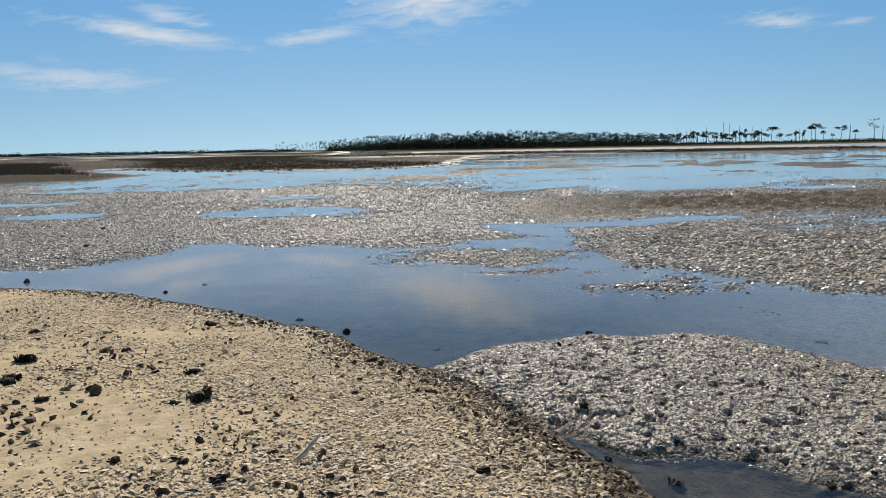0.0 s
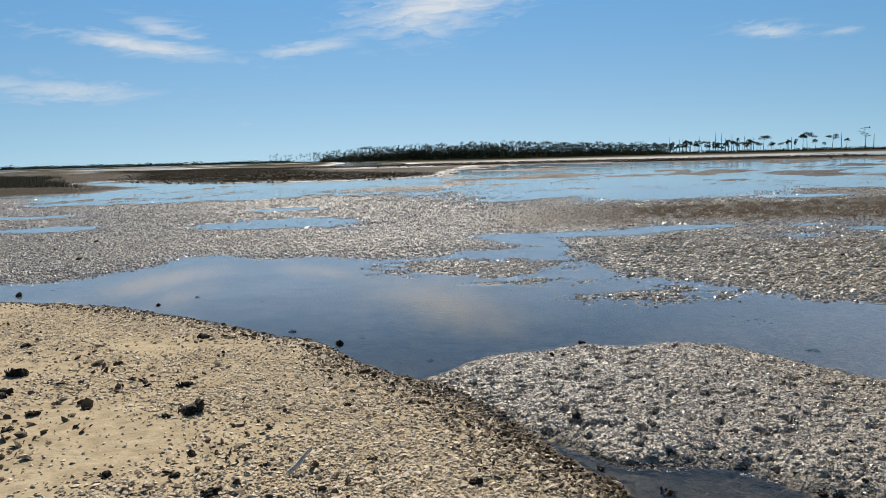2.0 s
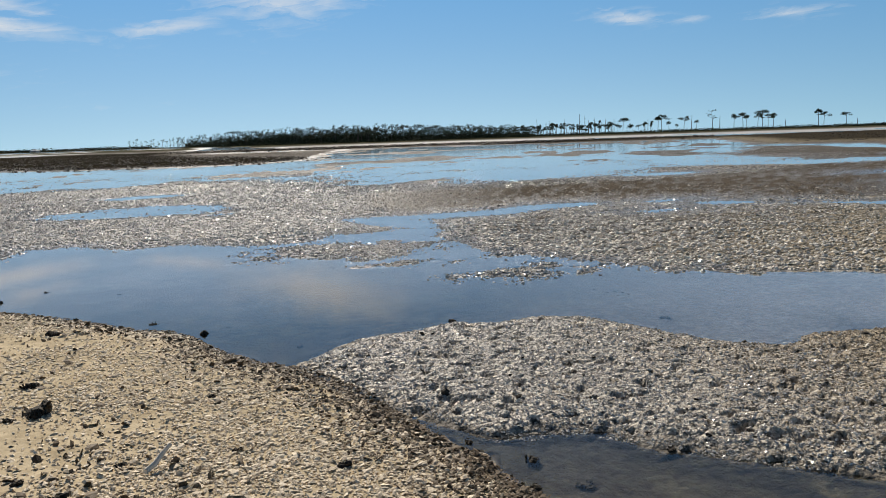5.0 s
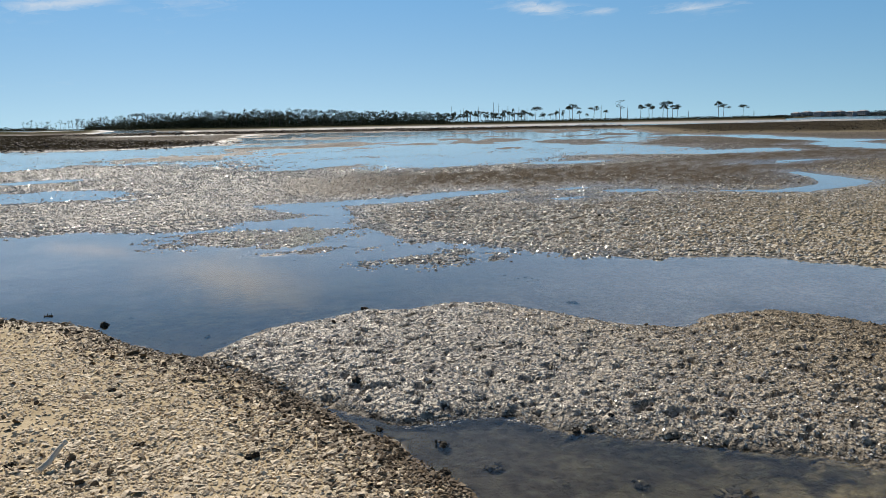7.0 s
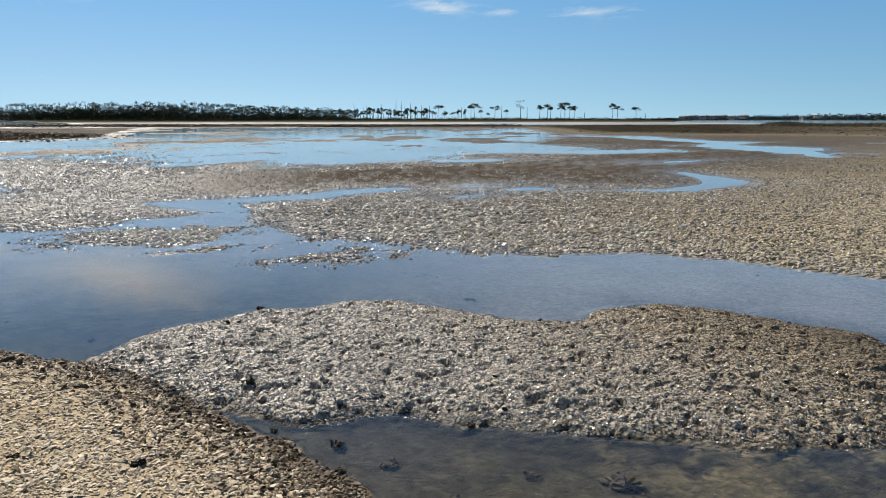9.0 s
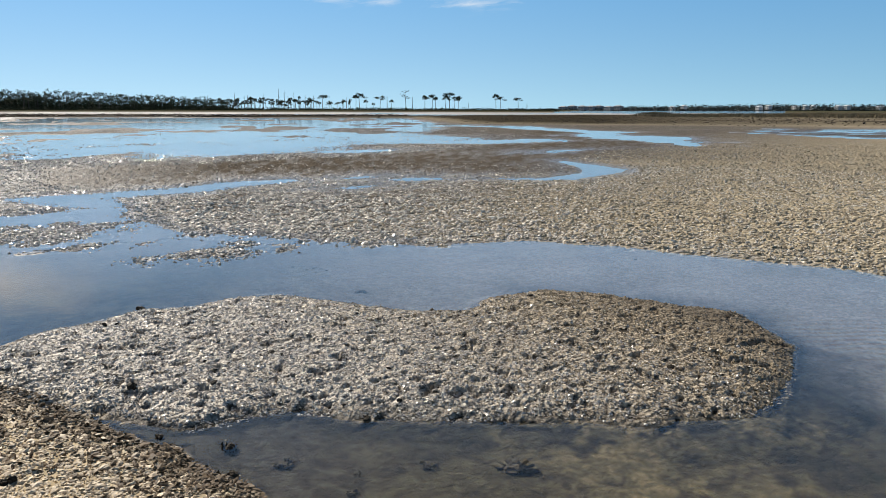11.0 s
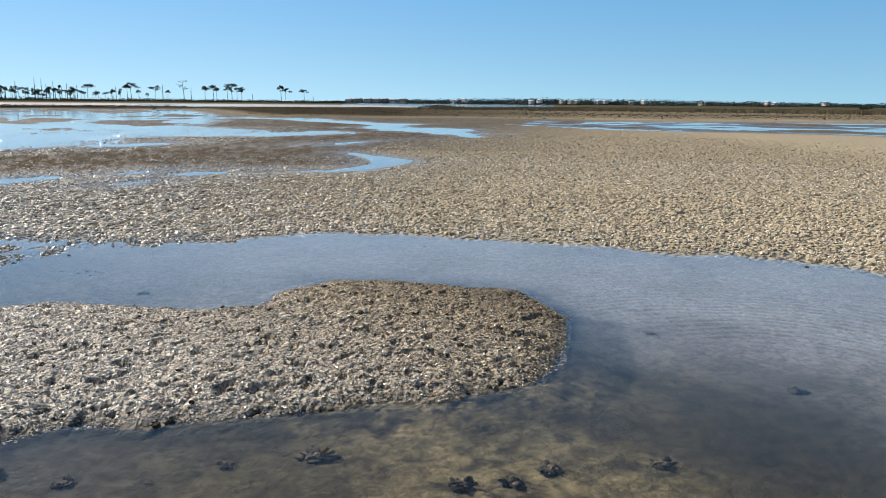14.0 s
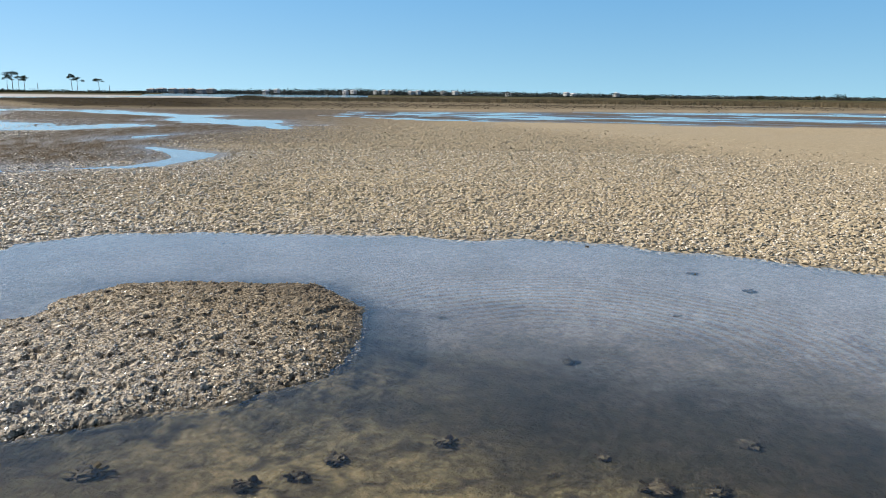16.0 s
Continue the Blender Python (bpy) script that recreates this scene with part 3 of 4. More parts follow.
# the scrub of the east coast, with the haze of distance mixed into its colour
HAZED_SCRUB = plain("hazed_leaves", (0.040, 0.050, 0.047), (0.085, 0.098, 0.09), 0.5, 0.85, 0.05, shine=0.05)
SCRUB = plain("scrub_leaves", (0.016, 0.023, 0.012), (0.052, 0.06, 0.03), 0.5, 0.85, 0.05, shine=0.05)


# ---- meshes ----
def mesh_object(name, verts, faces, mat, smooth=False):
    """One mesh from arrays of corners and of faces with equal corner counts."""
    verts, faces = np.asarray(verts, np.float32), np.asarray(faces, np.int32)
    me = bpy.data.meshes.new(name)
    me.vertices.add(len(verts))
    me.vertices.foreach_set("co", verts.ravel())
    n, k = faces.shape
    me.loops.add(n * k)
    me.loops.foreach_set("vertex_index", faces.ravel())
    me.polygons.add(n)
    me.polygons.foreach_set("loop_start", np.arange(0, n * k, k, dtype=np.int32))
    me.polygons.foreach_set("use_smooth", np.full(n, smooth))
    me.update(calc_edges=True)
    me.materials.append(mat)
    return new(name, me)


# ---- the ground, one sheet out to the horizon ----
def polar_sheet(rings, angles):
    """Corners and quads of a sheet of rings round the origin."""
    rr, aa = np.meshgrid(rings, angles, indexing="ij")
    x, y = rr * np.sin(aa), rr * np.cos(aa)
    n, k = len(rings), len(angles)
    i, j = np.meshgrid(np.arange(n - 1), np.arange(k), indexing="ij")
    a, b = i * k + j, i * k + (j + 1) % k
    faces = np.stack([a, b, b + k, a + k], -1).reshape(-1, 4)
    return x.ravel(), y.ravel(), faces


FINE = 1.6
angles = np.radians(np.concatenate([np.arange(-36.0, 98.0, 0.11 * FINE), np.arange(98.5, 323.5, 3.0)]))
dips = np.concatenate([np.arange(900, 630, -1.7 * FINE), np.arange(630, 310, -1.2 * FINE), np.arange(310, 70, -1.7 * FINE), np.arange(70, 3, -0.8 * FINE), [2.5, 2.0, 1.6, 1.3, 1.1, 0.9, 0.75, 0.6, 0.5, 0.445]])
rings = np.concatenate([[0.02, 0.3, 0.7, 1.1, 1.5, 1.9, 2.2], 2112.0 / dips])
gx, gy, gfaces = polar_sheet(rings, angles)
gz, zones = plan(gx, gy)
ground = mesh_object("ground", np.stack([gx, gy, gz], -1), gfaces, GROUND, True)
for key, value in zones.items():
    ground.data.attributes.new(key, "FLOAT", "POINT").data.foreach_set("value", value.astype(np.float32))
tagged(ground, "tidal flat of grey mud, sand and shell banks", "ground", kind="structure")
wx_, wy_, wfaces = polar_sheet(np.array([0.05, 2, 5, 10, 20, 40, 80, 160, 320, 640, 1280, 2560, 4750]), np.radians(np.arange(0, 360, 4.0)))
water = mesh_object("water", np.stack([wx_, wy_, 0 * wx_], -1), wfaces, WATER, True)
water.visible_shadow = False
tagged(water, "shallow clear tidal water lying in pools over mud", "water", kind="structure")


# ---- shells strewn on the banks ----
rng = np.random.default_rng(7)


def shell_form(corners):
    """A cupped oval shell, one unit long: a rim, a raised middle and a belly."""
    t = np.linspace(0, 2 * np.pi, corners, endpoint=False)
    rim = np.stack([0.5 * np.cos(t) * (1 + 0.15 * np.cos(t)), 0.36 * np.sin(t), 0.035 * np.cos(2 * t)], -1)
    verts = np.concatenate([rim, [[0.05, 0, 0.12], [0.03, 0, -0.03]]])
    i = np.arange(corners)
    j = (i + 1) % corners
    top = np.stack([i, j, np.full(corners, corners)], -1)
    bottom = np.stack([j, i, np.full(corners, corners + 1)], -1)
    return verts, np.concatenate([top, bottom])


def turns(n, tilt):
    """Random turns about z with a random tilt, as matrices."""
    a, b, c = rng.uniform(0, 2 * np.pi, n), rng.normal(0, tilt, n), rng.normal(0, tilt, n)
    ca, sa, cb, sb, cc, sc = np.cos(a), np.sin(a), np.cos(b), np.sin(b), np.cos(c), np.sin(c)
    o, z = np.ones(n), np.zeros(n)
    rz = np.stack([ca, -sa, z, sa, ca, z, z, z, o], -1).reshape(n, 3, 3)
    rx = np.stack([o, z, z, z, cb, -sb, z, sb, cb], -1).reshape(n, 3, 3)
    ry = np.stack([cc, z, sc, z, o, z, -sc, z, cc], -1).reshape(n, 3, 3)
    return rz @ rx @ ry


def lump_form(corners):
    """A squat lump of shell and sand, one unit wide, its foot sunk in the ground."""
    t = np.linspace(0, 2 * np.pi, corners, endpoint=False)
    foot = np.stack([0.52 * np.cos(t), 0.44 * np.sin(t), np.full(corners, -0.15)], -1)
    waist = np.stack([0.42 * np.cos(t + 0.4), 0.36 * np.sin(t + 0.4), 0.19 + 0.05 * np.cos(2 * t)], -1)
    verts = np.concatenate([foot, waist, [[0.04, 0.02, 0.34]]])
    i = np.arange(corners)
    j = (i + 1) % corners
    return verts, np.concatenate([np.stack([i, j, corners + i], -1), np.stack([j, corners + j, corners + i], -1), np.stack([corners + i, corners + j, np.full(corners, 2 * corners)], -1)])


def cap_form(corners):
    """A small domed bit of shell whose rim is sunk in the ground."""
    t = np.linspace(0, 2 * np.pi, corners, endpoint=False)
    rim = np.stack([0.5 * np.cos(t) * (1 + 0.15 * np.cos(t)), 0.38 * np.sin(t), -0.10 + 0.05 * np.cos(2 * t)], -1)
    i = np.arange(corners)
    return np.concatenate([rim, [[0.06, 0.02, 0.15]]]), np.stack([i, (i + 1) % corners, np.full(corners, corners)], -1)


def strewn(name, x, y, z, size, tilt, corners, mat, uneven=0.18, thick=1.0, form=shell_form):
    """One mesh of many shells at the given places."""
    verts, faces = form(corners)
    n, k = len(x), len(verts)
    v = verts[None] * (1 + rng.uniform(-uneven, uneven, (n, k, 1)))
    v = v * np.stack([size, size * rng.uniform(0.75, 1.3, n), thick * size * rng.uniform(0.6, 1.6, n)], -1)[:, None]
    v = np.einsum("nij,nkj->nki", turns(n, tilt), v) + np.stack([x, y, z], -1)[:, None]
    f = (faces[None] + (np.arange(n) * k)[:, None, None]).reshape(-1, 3)
    return mesh_object(name, v.reshape(-1, 3), f, mat)


def sector(n, near, far, left, right, power=1.0):
    """Random places between two distances and two directions."""
    r = (near ** power + rng.uniform(0, 1, n) * (far ** power - near ** power)) ** (1 / power)
    a = np.radians(rng.uniform(left, right, n))
    return r * np.sin(a), r * np.cos(a)


# bleached shells on the near bank, thickest along its edge, with bare sand between
x, y = sector(185000, 2.2, 11.0, -38, 30, 0.9)
s_bank = inside(SHELL_BANK, x, y)
patch = fbm(x * 0.8, y * 0.8, 3, 91)
keep = (s_bank > -0.02) & (rng.uniform(0, 1, len(x)) < np.clip(0.42 + 2.6 * patch + 0.75 * np.exp(-np.maximum(s_bank, 0) / 0.9) - 0.40 * np.clip((-x - 0.8) / 1.6, 0, 1) * (y < 5.6), 0.05, 1))
x, y, s_bank = x[keep], y[keep], s_bank[keep]
z = plan(x, y)[0]
size = np.clip(rng.lognormal(-4.05, 0.45, len(x)), 0.007, 0.05)
edge = s_bank < 0.09 + 0.5 * rng.uniform(0, 1, len(x)) ** 1.6
strewn_dry = strewn("shell_litter", x[~edge], y[~edge], z[~edge] + 0.004, size[~edge], 0.30, 5, SHELL, 0.25, 1.25)
tagged(strewn_dry, "bleached oyster shells strewn over the sandy bank", "shells", kind="stuff")
strewn_wet = strewn("wet_shell_litter", x[edge], y[edge], z[edge] + 0.006, size[edge] * 1.1, 0.45, 6, EDGE_SHELL)
tagged(strewn_wet, "dark wet oyster shells along the water's edge", "shells", kind="stuff")
# more of them over the rest of the bank
x, y = sector(16000, 0.5, 7.5, -180, 180, 1.6)
turn = np.degrees(np.arctan2(x, y))
keep = (inside(SHELL_BANK, x, y) > 0.02) & ((np.hypot(x, y) < 2.2) | (turn < -38) | (turn > 30))
x, y = x[keep], y[keep]
tagged(strewn("shell_scatter", x, y, plan(x, y)[0] + 0.004, np.clip(rng.lognormal(-3.7, 0.4, len(x)), 0.010, 0.06), 0.32, 4, SHELL), "bleached shells scattered over bare sand", "shells", kind="stuff")
# dark weed-stained shell bits gathered in drifts
x, y = sector(9000, 2.3, 9.5, -38, 24, 1.2)
keep = (inside(SHELL_BANK, x, y) > 0.1) & (rng.uniform(0, 1, len(x)) < np.clip(0.06 + 2.2 * fbm(x * 1.7, y * 1.7, 3, 97), 0, 1))
x, y = x[keep], y[keep]
tagged(strewn("dark_shell_litter", x, y, plan(x, y)[0] + 0.008, np.clip(rng.lognormal(-3.4, 0.45, len(x)), 0.012, 0.09), 0.7, 6, EDGE_SHELL, 0.3),
       "dark stained shell bits in drifts on the bank", "shells", kind="stuff")
# the flats beyond the pool: lumps of shell and sand set close together, wet towards the lagoon and dry towards the beach
x, y = np.concatenate([sector(84000, 7.2, 38.0, 5, 97, 0.55), sector(36000, 9.5, 30.0, -34, 6, 0.6)], 1)
z, zz = plan(x, y)
azimuth = np.degrees(np.arctan2(x, y))
shallow = rng.uniform(0, 1, len(x)) < 0.9 * np.clip((z + 0.018) / 0.02, 0, 1) ** 2 * (azimuth < 30)
cover = np.clip(0.95 + 1.2 * fbm(x / 2.5, y / 2.5, 3, 93), 0.2, 1) * (1 - 0.5 * zz["brown"]) * (1 - np.clip((x - 16 - 1.2 * y) / 12, 0, 1))
keep = ((z > 0.004) | shallow) & (along(RILL, x, y) < -0.12) & (zz["bank"] < 0.3) & (zz["tongue"] < 0.3) & (rng.uniform(0, 1, len(x)) < cover)
x, y, z, azimuth, brown = x[keep], y[keep], np.maximum(z[keep], -0.008), azimuth[keep], zz["brown"][keep]
size = np.clip(rng.lognormal(-3.02, 0.25, len(x)), 0.025, 0.08) * np.interp(azimuth, [0, 12, 30], [0.7, 0.9, 1.0])
size = size * (1 - 0.5 * brown) * (1 + np.clip((np.hypot(x, y) - 9) / 18, 0, 0.7))
chance = rng.uniform(0, 1, len(x))
silt = (brown > 0.5) & (chance < 0.9)
damp = ~silt & (((z < 0.014) & (azimuth < 32)) | (chance > np.interp(azimuth, [-12, 4, 20], [0.45, 0.4, 1.0])))
tan = ~silt & ~damp & (rng.uniform(0, 1, len(x)) < np.clip((azimuth - 24) / 26, 0, 1))
pale = ~(silt | damp | tan)
near = np.hypot(x, y) < 13.5
for kind, mat, label in ((pale, HASH, "pale lumps of shell along the pool's far shore"), (damp, WET_SHELL, "wet glinting lumps of shell on the mud flat"),
                         (tan, DRY_HASH, "dry tan lumps of shell and sand on the flat"), (silt, SILT_LUMP, "brown silted lumps on the low mud flat")):
    for name, reach, form, sides, tall in (("shell_lumps", near, lump_form, 5, 0.72 if mat is DRY_HASH else 0.85), ("far_shell_lumps", ~near, cap_form, 5, 1.25)):
        some = kind & reach
        tagged(strewn(name, x[some], y[some], z[some], size[some], 0.28, sides, mat, 0.25, tall, form), label, "shells", kind="stuff")
# loose shells between the lumps
x, y = np.concatenate([sector(42000, 7.3, 22.0, 6, 95, 0.7), sector(34000, 9.5, 40.0, -34, 8, 0.4)], 1)
z, zz = plan(x, y)
azimuth = np.degrees(np.arctan2(x, y))
keep = ((z > 0.004) | ((azimuth < 30) & (rng.uniform(0, 1, len(x)) < 0.9 * np.clip((z + 0.018) / 0.02, 0, 1) ** 2))) & (zz["bank"] < 0.3) & (zz["tongue"] < 0.3) & (along(RILL, x, y) < -0.12)
keep = keep & (rng.uniform(0, 1, len(x)) < (1 - 0.8 * zz["brown"]) * (1 - np.clip((x - 15 - 1.2 * y) / 9, 0, 1)))
x, y, z, azimuth = x[keep], y[keep], np.maximum(z[keep], -0.006), azimuth[keep]
size = np.clip(rng.lognormal(-3.4, 0.28, len(x)), 0.016, 0.055) * (1 + np.clip((np.hypot(x, y) - 14) / 24, 0, 0.8))
damp = ((z < 0.014) & (azimuth < 32)) | (rng.uniform(0, 1, len(x)) > np.interp(azimuth, [-12, 4, 20], [0.45, 0.4, 1.0]))
tagged(strewn("shell_hash", x[~damp], y[~damp], z[~damp] + 0.010, size[~damp], 0.32, 5, HASH, 0.18, 1.0, cap_form), "pale shell hash over the sand flat", "shells", kind="stuff")
tagged(strewn("wet_shell_hash", x[damp], y[damp], z[damp] + 0.008, size[damp], 0.30, 5, WET_SHELL, 0.18, 1.0, cap_form), "wet shell hash over the mud flat", "shells", kind="stuff")
# bits of shell bedded in the tongue of mud
x, y = sector(105000, 3.2, 8.0, -4, 72, 1.2)
keep = (inside(MUD_TONGUE, x, y) > -0.03 + 0.12 * fbm(x * 3, y * 3, 3, 107)) & (rng.uniform(0, 1, len(x)) > 0.65 * np.clip((x - 4.2) / 0.6, 0, 1))
x, y = x[keep], y[keep]
z, size = plan(x, y)[0], np.clip(rng.lognormal(-4.35, 0.4, len(x)), 0.006, 0.03)
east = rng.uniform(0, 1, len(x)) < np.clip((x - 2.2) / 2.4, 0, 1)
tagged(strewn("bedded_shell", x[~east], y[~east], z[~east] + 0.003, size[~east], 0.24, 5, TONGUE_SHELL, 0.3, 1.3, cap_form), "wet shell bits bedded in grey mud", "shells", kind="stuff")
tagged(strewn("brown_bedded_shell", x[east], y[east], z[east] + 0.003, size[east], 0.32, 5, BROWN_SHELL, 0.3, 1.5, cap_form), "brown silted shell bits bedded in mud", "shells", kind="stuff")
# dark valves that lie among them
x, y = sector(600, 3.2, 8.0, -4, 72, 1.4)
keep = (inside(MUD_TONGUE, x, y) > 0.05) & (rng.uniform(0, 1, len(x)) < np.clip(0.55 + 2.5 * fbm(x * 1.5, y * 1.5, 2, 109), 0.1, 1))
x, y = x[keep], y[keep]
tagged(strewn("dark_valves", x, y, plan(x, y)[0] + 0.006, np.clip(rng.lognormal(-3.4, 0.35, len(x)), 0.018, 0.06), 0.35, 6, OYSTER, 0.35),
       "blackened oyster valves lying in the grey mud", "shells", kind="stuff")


# ---- oyster clumps and other small things ----
def part(name, bm, mat, parent, label=""):
    me = bpy.data.meshes.new(name)
    bm.to_mesh(me)
    bm.free()
    me.materials.append(mat)
    ob = new(name, me)
    ob.parent = parent
    return tagged(ob, label)


def lump(bm, centre, radii, seed, detail=2, rough=0.35):
    """A rough stone-like lump."""
    made = bmesh.ops.create_icosphere(bm, subdivisions=detail, radius=1.0)["verts"]
    for v in made:
        k = 1 + rough * noise.fractal(v.co * 1.9 + Vector((seed * 7.1, seed * 3.3, 0)), 1.0, 2.0, 3)
        v.co = Vector((v.co.x * radii[0] * k, v.co.y * radii[1] * k, v.co.z * radii[2] * k)) + Vector(centre)


def blade(bm, base, way, length, width, seed):
    """An oyster valve standing on end: a tapered, cupped, uneven plate with thickness."""
    way = Vector(way).normalized()
    side = way.cross(Vector((0.3, 0.9, 0.2))).normalized()
    thick = way.cross(side)
    rings = []
    r = random.Random(seed)
    for k in range(5):
        t = k / 4
        w = width * (0.45 + 1.1 * t - 0.75 * t * t) * r.uniform(0.85, 1.15)
        c = Vector(base) + way * length * t + thick * width * 0.35 * math.sin(t * 2.4) + side * width * r.uniform(-0.1, 0.1)
        d = width * 0.16 * (1.15 - 0.8 * t)
        rings.append([bm.verts.new(c + side * w * a + thick * d * b) for a, b in ((-0.5, 0), (0, 1.2), (0.5, 0), (0, -0.6))])
    for a, b in zip(rings, rings[1:]):
        for k in range(4):
            bm.faces.new((a[k], a[(k + 1) % 4], b[(k + 1) % 4], b[k]))
    bm.faces.new(rings[0][::-1]), bm.faces.new(rings[-1])


def oyster_clump(seed, mat, label, flat=1.0, valves=14):
    """A clump of oysters about one unit across: a knobbly root and valves grown out of it."""
    r = random.Random(seed)
    clump = new("oyster_clump")
    bm = bmesh.new()
    for k in range(4):
        lump(bm, (r.uniform(-0.25, 0.25), r.uniform(-0.18, 0.18), 0.12 * flat), (r.uniform(0.16, 0.28), r.uniform(0.14, 0.24), r.uniform(0.14, 0.25) * flat), seed + k, 2, 0.6)
    part("root", bm, mat, clump)
    for k in range(valves):
        bm = bmesh.new()
        a = k * 2.4 + r.uniform(-0.6, 0.6)
        out = r.uniform(0.3, 1.5)
        blade(bm, (0.16 * math.cos(a), 0.13 * math.sin(a), 0.06 * flat), (out * math.cos(a), out * math.sin(a), r.uniform(0.15, 1.0) * flat),
              r.uniform(0.18, 0.38), r.uniform(0.12, 0.26), seed * 31 + k)
        part("valve", bm, mat, clump)
    tagged(clump, label, "oyster clump", "oyster clumps")
    return clump


def height_at(x, y):
    return float(plan(np.array([x]), np.array([y]))[0][0])


DARK_KIND = [oyster_clump(k, OYSTER, "blackened oyster clump lying on the shell bank") for k in (1, 2, 3)]
POOL_KIND = [oyster_clump(k, OYSTER, "dark oyster clump standing out of the shallow pool", 1.25, 8) for k in (4, 5)]
SUNK_KIND = [oyster_clump(k, PALE_OYSTER, "silted oyster clump lying in the clear shallow water", 0.8) for k in (6, 7, 8)]
# places and widths in metres
ON_BANK = [(-1.49, 4.40, 0.20), (-3.04, 5.25, 0.17), (-2.11, 6.58, 0.12), (-3.46, 6.15, 0.11), (-1.73, 4.95, 0.12), (-2.86, 4.75, 0.16), (-2.46, 4.38, 0.10),
           (-0.57, 4.55, 0.06), (0.17, 3.37, 0.075), (-2.46, 4.11, 0.08), (-1.62, 3.46, 0.07), (-1.04, 3.22, 0.09), (-1.27, 3.42, 0.06), (-1.99, 4.96, 0.06),
           (-2.18, 4.48, 0.05), (-2.71, 5.09, 0.05), (0.23, 2.91, 0.08), (-0.87, 3.55, 0.06), (-0.34, 3.64, 0.06), (-1.62, 4.30, 0.08)]
IN_POOL = [(-1.38, 6.99, 0.10), (-0.87, 6.46, 0.10), (-2.92, 9.0, 0.10), (-5.33, 9.42, 0.12), (-5.1, 9.8, 0.07), (-3.23, 8.53, 0.09), (-0.69, 6.68, 0.05),
           (-0.06, 5.84, 0.08), (1.23, 6.22, 0.09), (0.81, 4.25, 0.08), (1.09, 3.38, 0.11), (-7.1, 15.55, 0.13), (-6.14, 12.75, 0.12), (5.95, 10.75, 0.09),
           (0.83, 3.66, 0.06), (0.86, 3.50, 0.07), (-2.06, 8.62, 0.05), (1.02, 3.07, 0.085), (1.79, 3.3, 0.06), (6.2, 5.55, 0.05), (2.91, 7.18, 0.05), (2.98, 6.97, 0.045), (3.07, 7.01, 0.05),
           (3.12, 6.94, 0.04), (3.14, 6.84, 0.045), (3.02, 6.82, 0.04), (0.9, 8.9, 0.05), (2.45, 8.05, 0.05), (3.25, 7.84, 0.06), (-3.94, 10.05, 0.04), (8.04, 2.03, 0.06)]
UNDER_WATER = [(2.1, 2.45, 0.19), (2.37, 1.80, 0.15), (2.52, 1.66, 0.13), (2.74, 1.61, 0.14), (3.15, 1.26, 0.15), (4.48, 1.08, 0.15), (3.82, -0.02, 0.14),
               (3.18, 0.28, 0.18), (3.3, 0.05, 0.12), (3.1, 0.71, 0.06), (3.36, 0.57, 0.09), (1.23, 3.02, 0.12), (1.78, 2.66, 0.10), (1.38, 2.62, 0.07),
               (7.17, 0.78, 0.16), (6.78, 0.26, 0.16), (1.47, 2.76, 0.06), (2.97, 5.72, 0.12), (4.9, 2.19, 0.10), (5.8, 0.66, 0.09)]


def spread_out(laid):
    """Copies of things at their places; each thing itself takes the last place given for it."""
    last = dict(laid)
    for ob, m in laid:
        if m is not last[ob]:
            copy_thing(ob, m)
    for ob, m in last.items():
        ob.matrix_basis = m


def set_out(kinds, places, sink, tall=1.0):
    r = random.Random(len(places))
    laid = []
    for k, (x, y, w) in enumerate(places):
        m = pose(x, y, height_at(x, y) - sink * w, r.uniform(-12, 12), r.uniform(-12, 12), r.uniform(0, 360)) @ Matrix.Diagonal((w, w, w * (tall if height_at(x, y) < -0.015 else min(tall, 0.9)) * r.uniform(0.85, 1.15), 1))
        laid.append((kinds[k % len(kinds)], m))
    spread_out(laid)


set_out(DARK_KIND, ON_BANK, 0.03)
set_out(POOL_KIND, [(x, y, w * 0.95) for x, y, w in IN_POOL], 0.0, 1.6)
set_out(SUNK_KIND, [(x * 1.022, y * 1.022, w) for x, y, w in UNDER_WATER], 0.03, 1.15)


def tube(bm, points, radii, sides=6):
    """A bent, tapered stem with closed ends."""
    rings = []
    for k, (p, r) in enumerate(zip(points, radii)):
        way = (points[min(k + 1, len(points) - 1)] - points[max(k - 1, 0)]).normalized()
        a = way.orthogonal().normalized()
        b = way.cross(a)
        rings.append([bm.verts.new(p + (a * math.cos(2 * math.pi * q / sides) + b * math.sin(2 * math.pi * q / sides)) * r) for q in range(sides)])
    for u, v in zip(rings, rings[1:]):
        for q in range(sides):
            bm.faces.new((u[q], u[(q + 1) % sides], v[(q + 1) % sides], v[q]))
    bm.faces.new(rings[0][::-1]), bm.faces.new(rings[-1])


bm = bmesh.new()
tube(bm, [Vector((0, 0, 0)), Vector((0.03, 0.10, 0.012)), Vector((0.045, 0.20, 0.03)), Vector((0.075, 0.31, 0.055))], [0.011, 0.013, 0.011, 0.008], 8)
STICK_WOOD = plain("bleached_stick", (0.50, 0.43, 0.34), (0.75, 0.68, 0.57), 30, 0.8, 0.004)
stick = part("driftwood_stick", bm, STICK_WOOD, None)
stick.matrix_basis = pose(-0.73, 3.42, height_at(-0.73, 3.42) + 0.020, 7, 0, -12) @ Matrix.Diagonal((1.0, 0.43, 1.15, 1))
tagged(stick, "bleached driftwood stick lying on the shell bank", "stick")


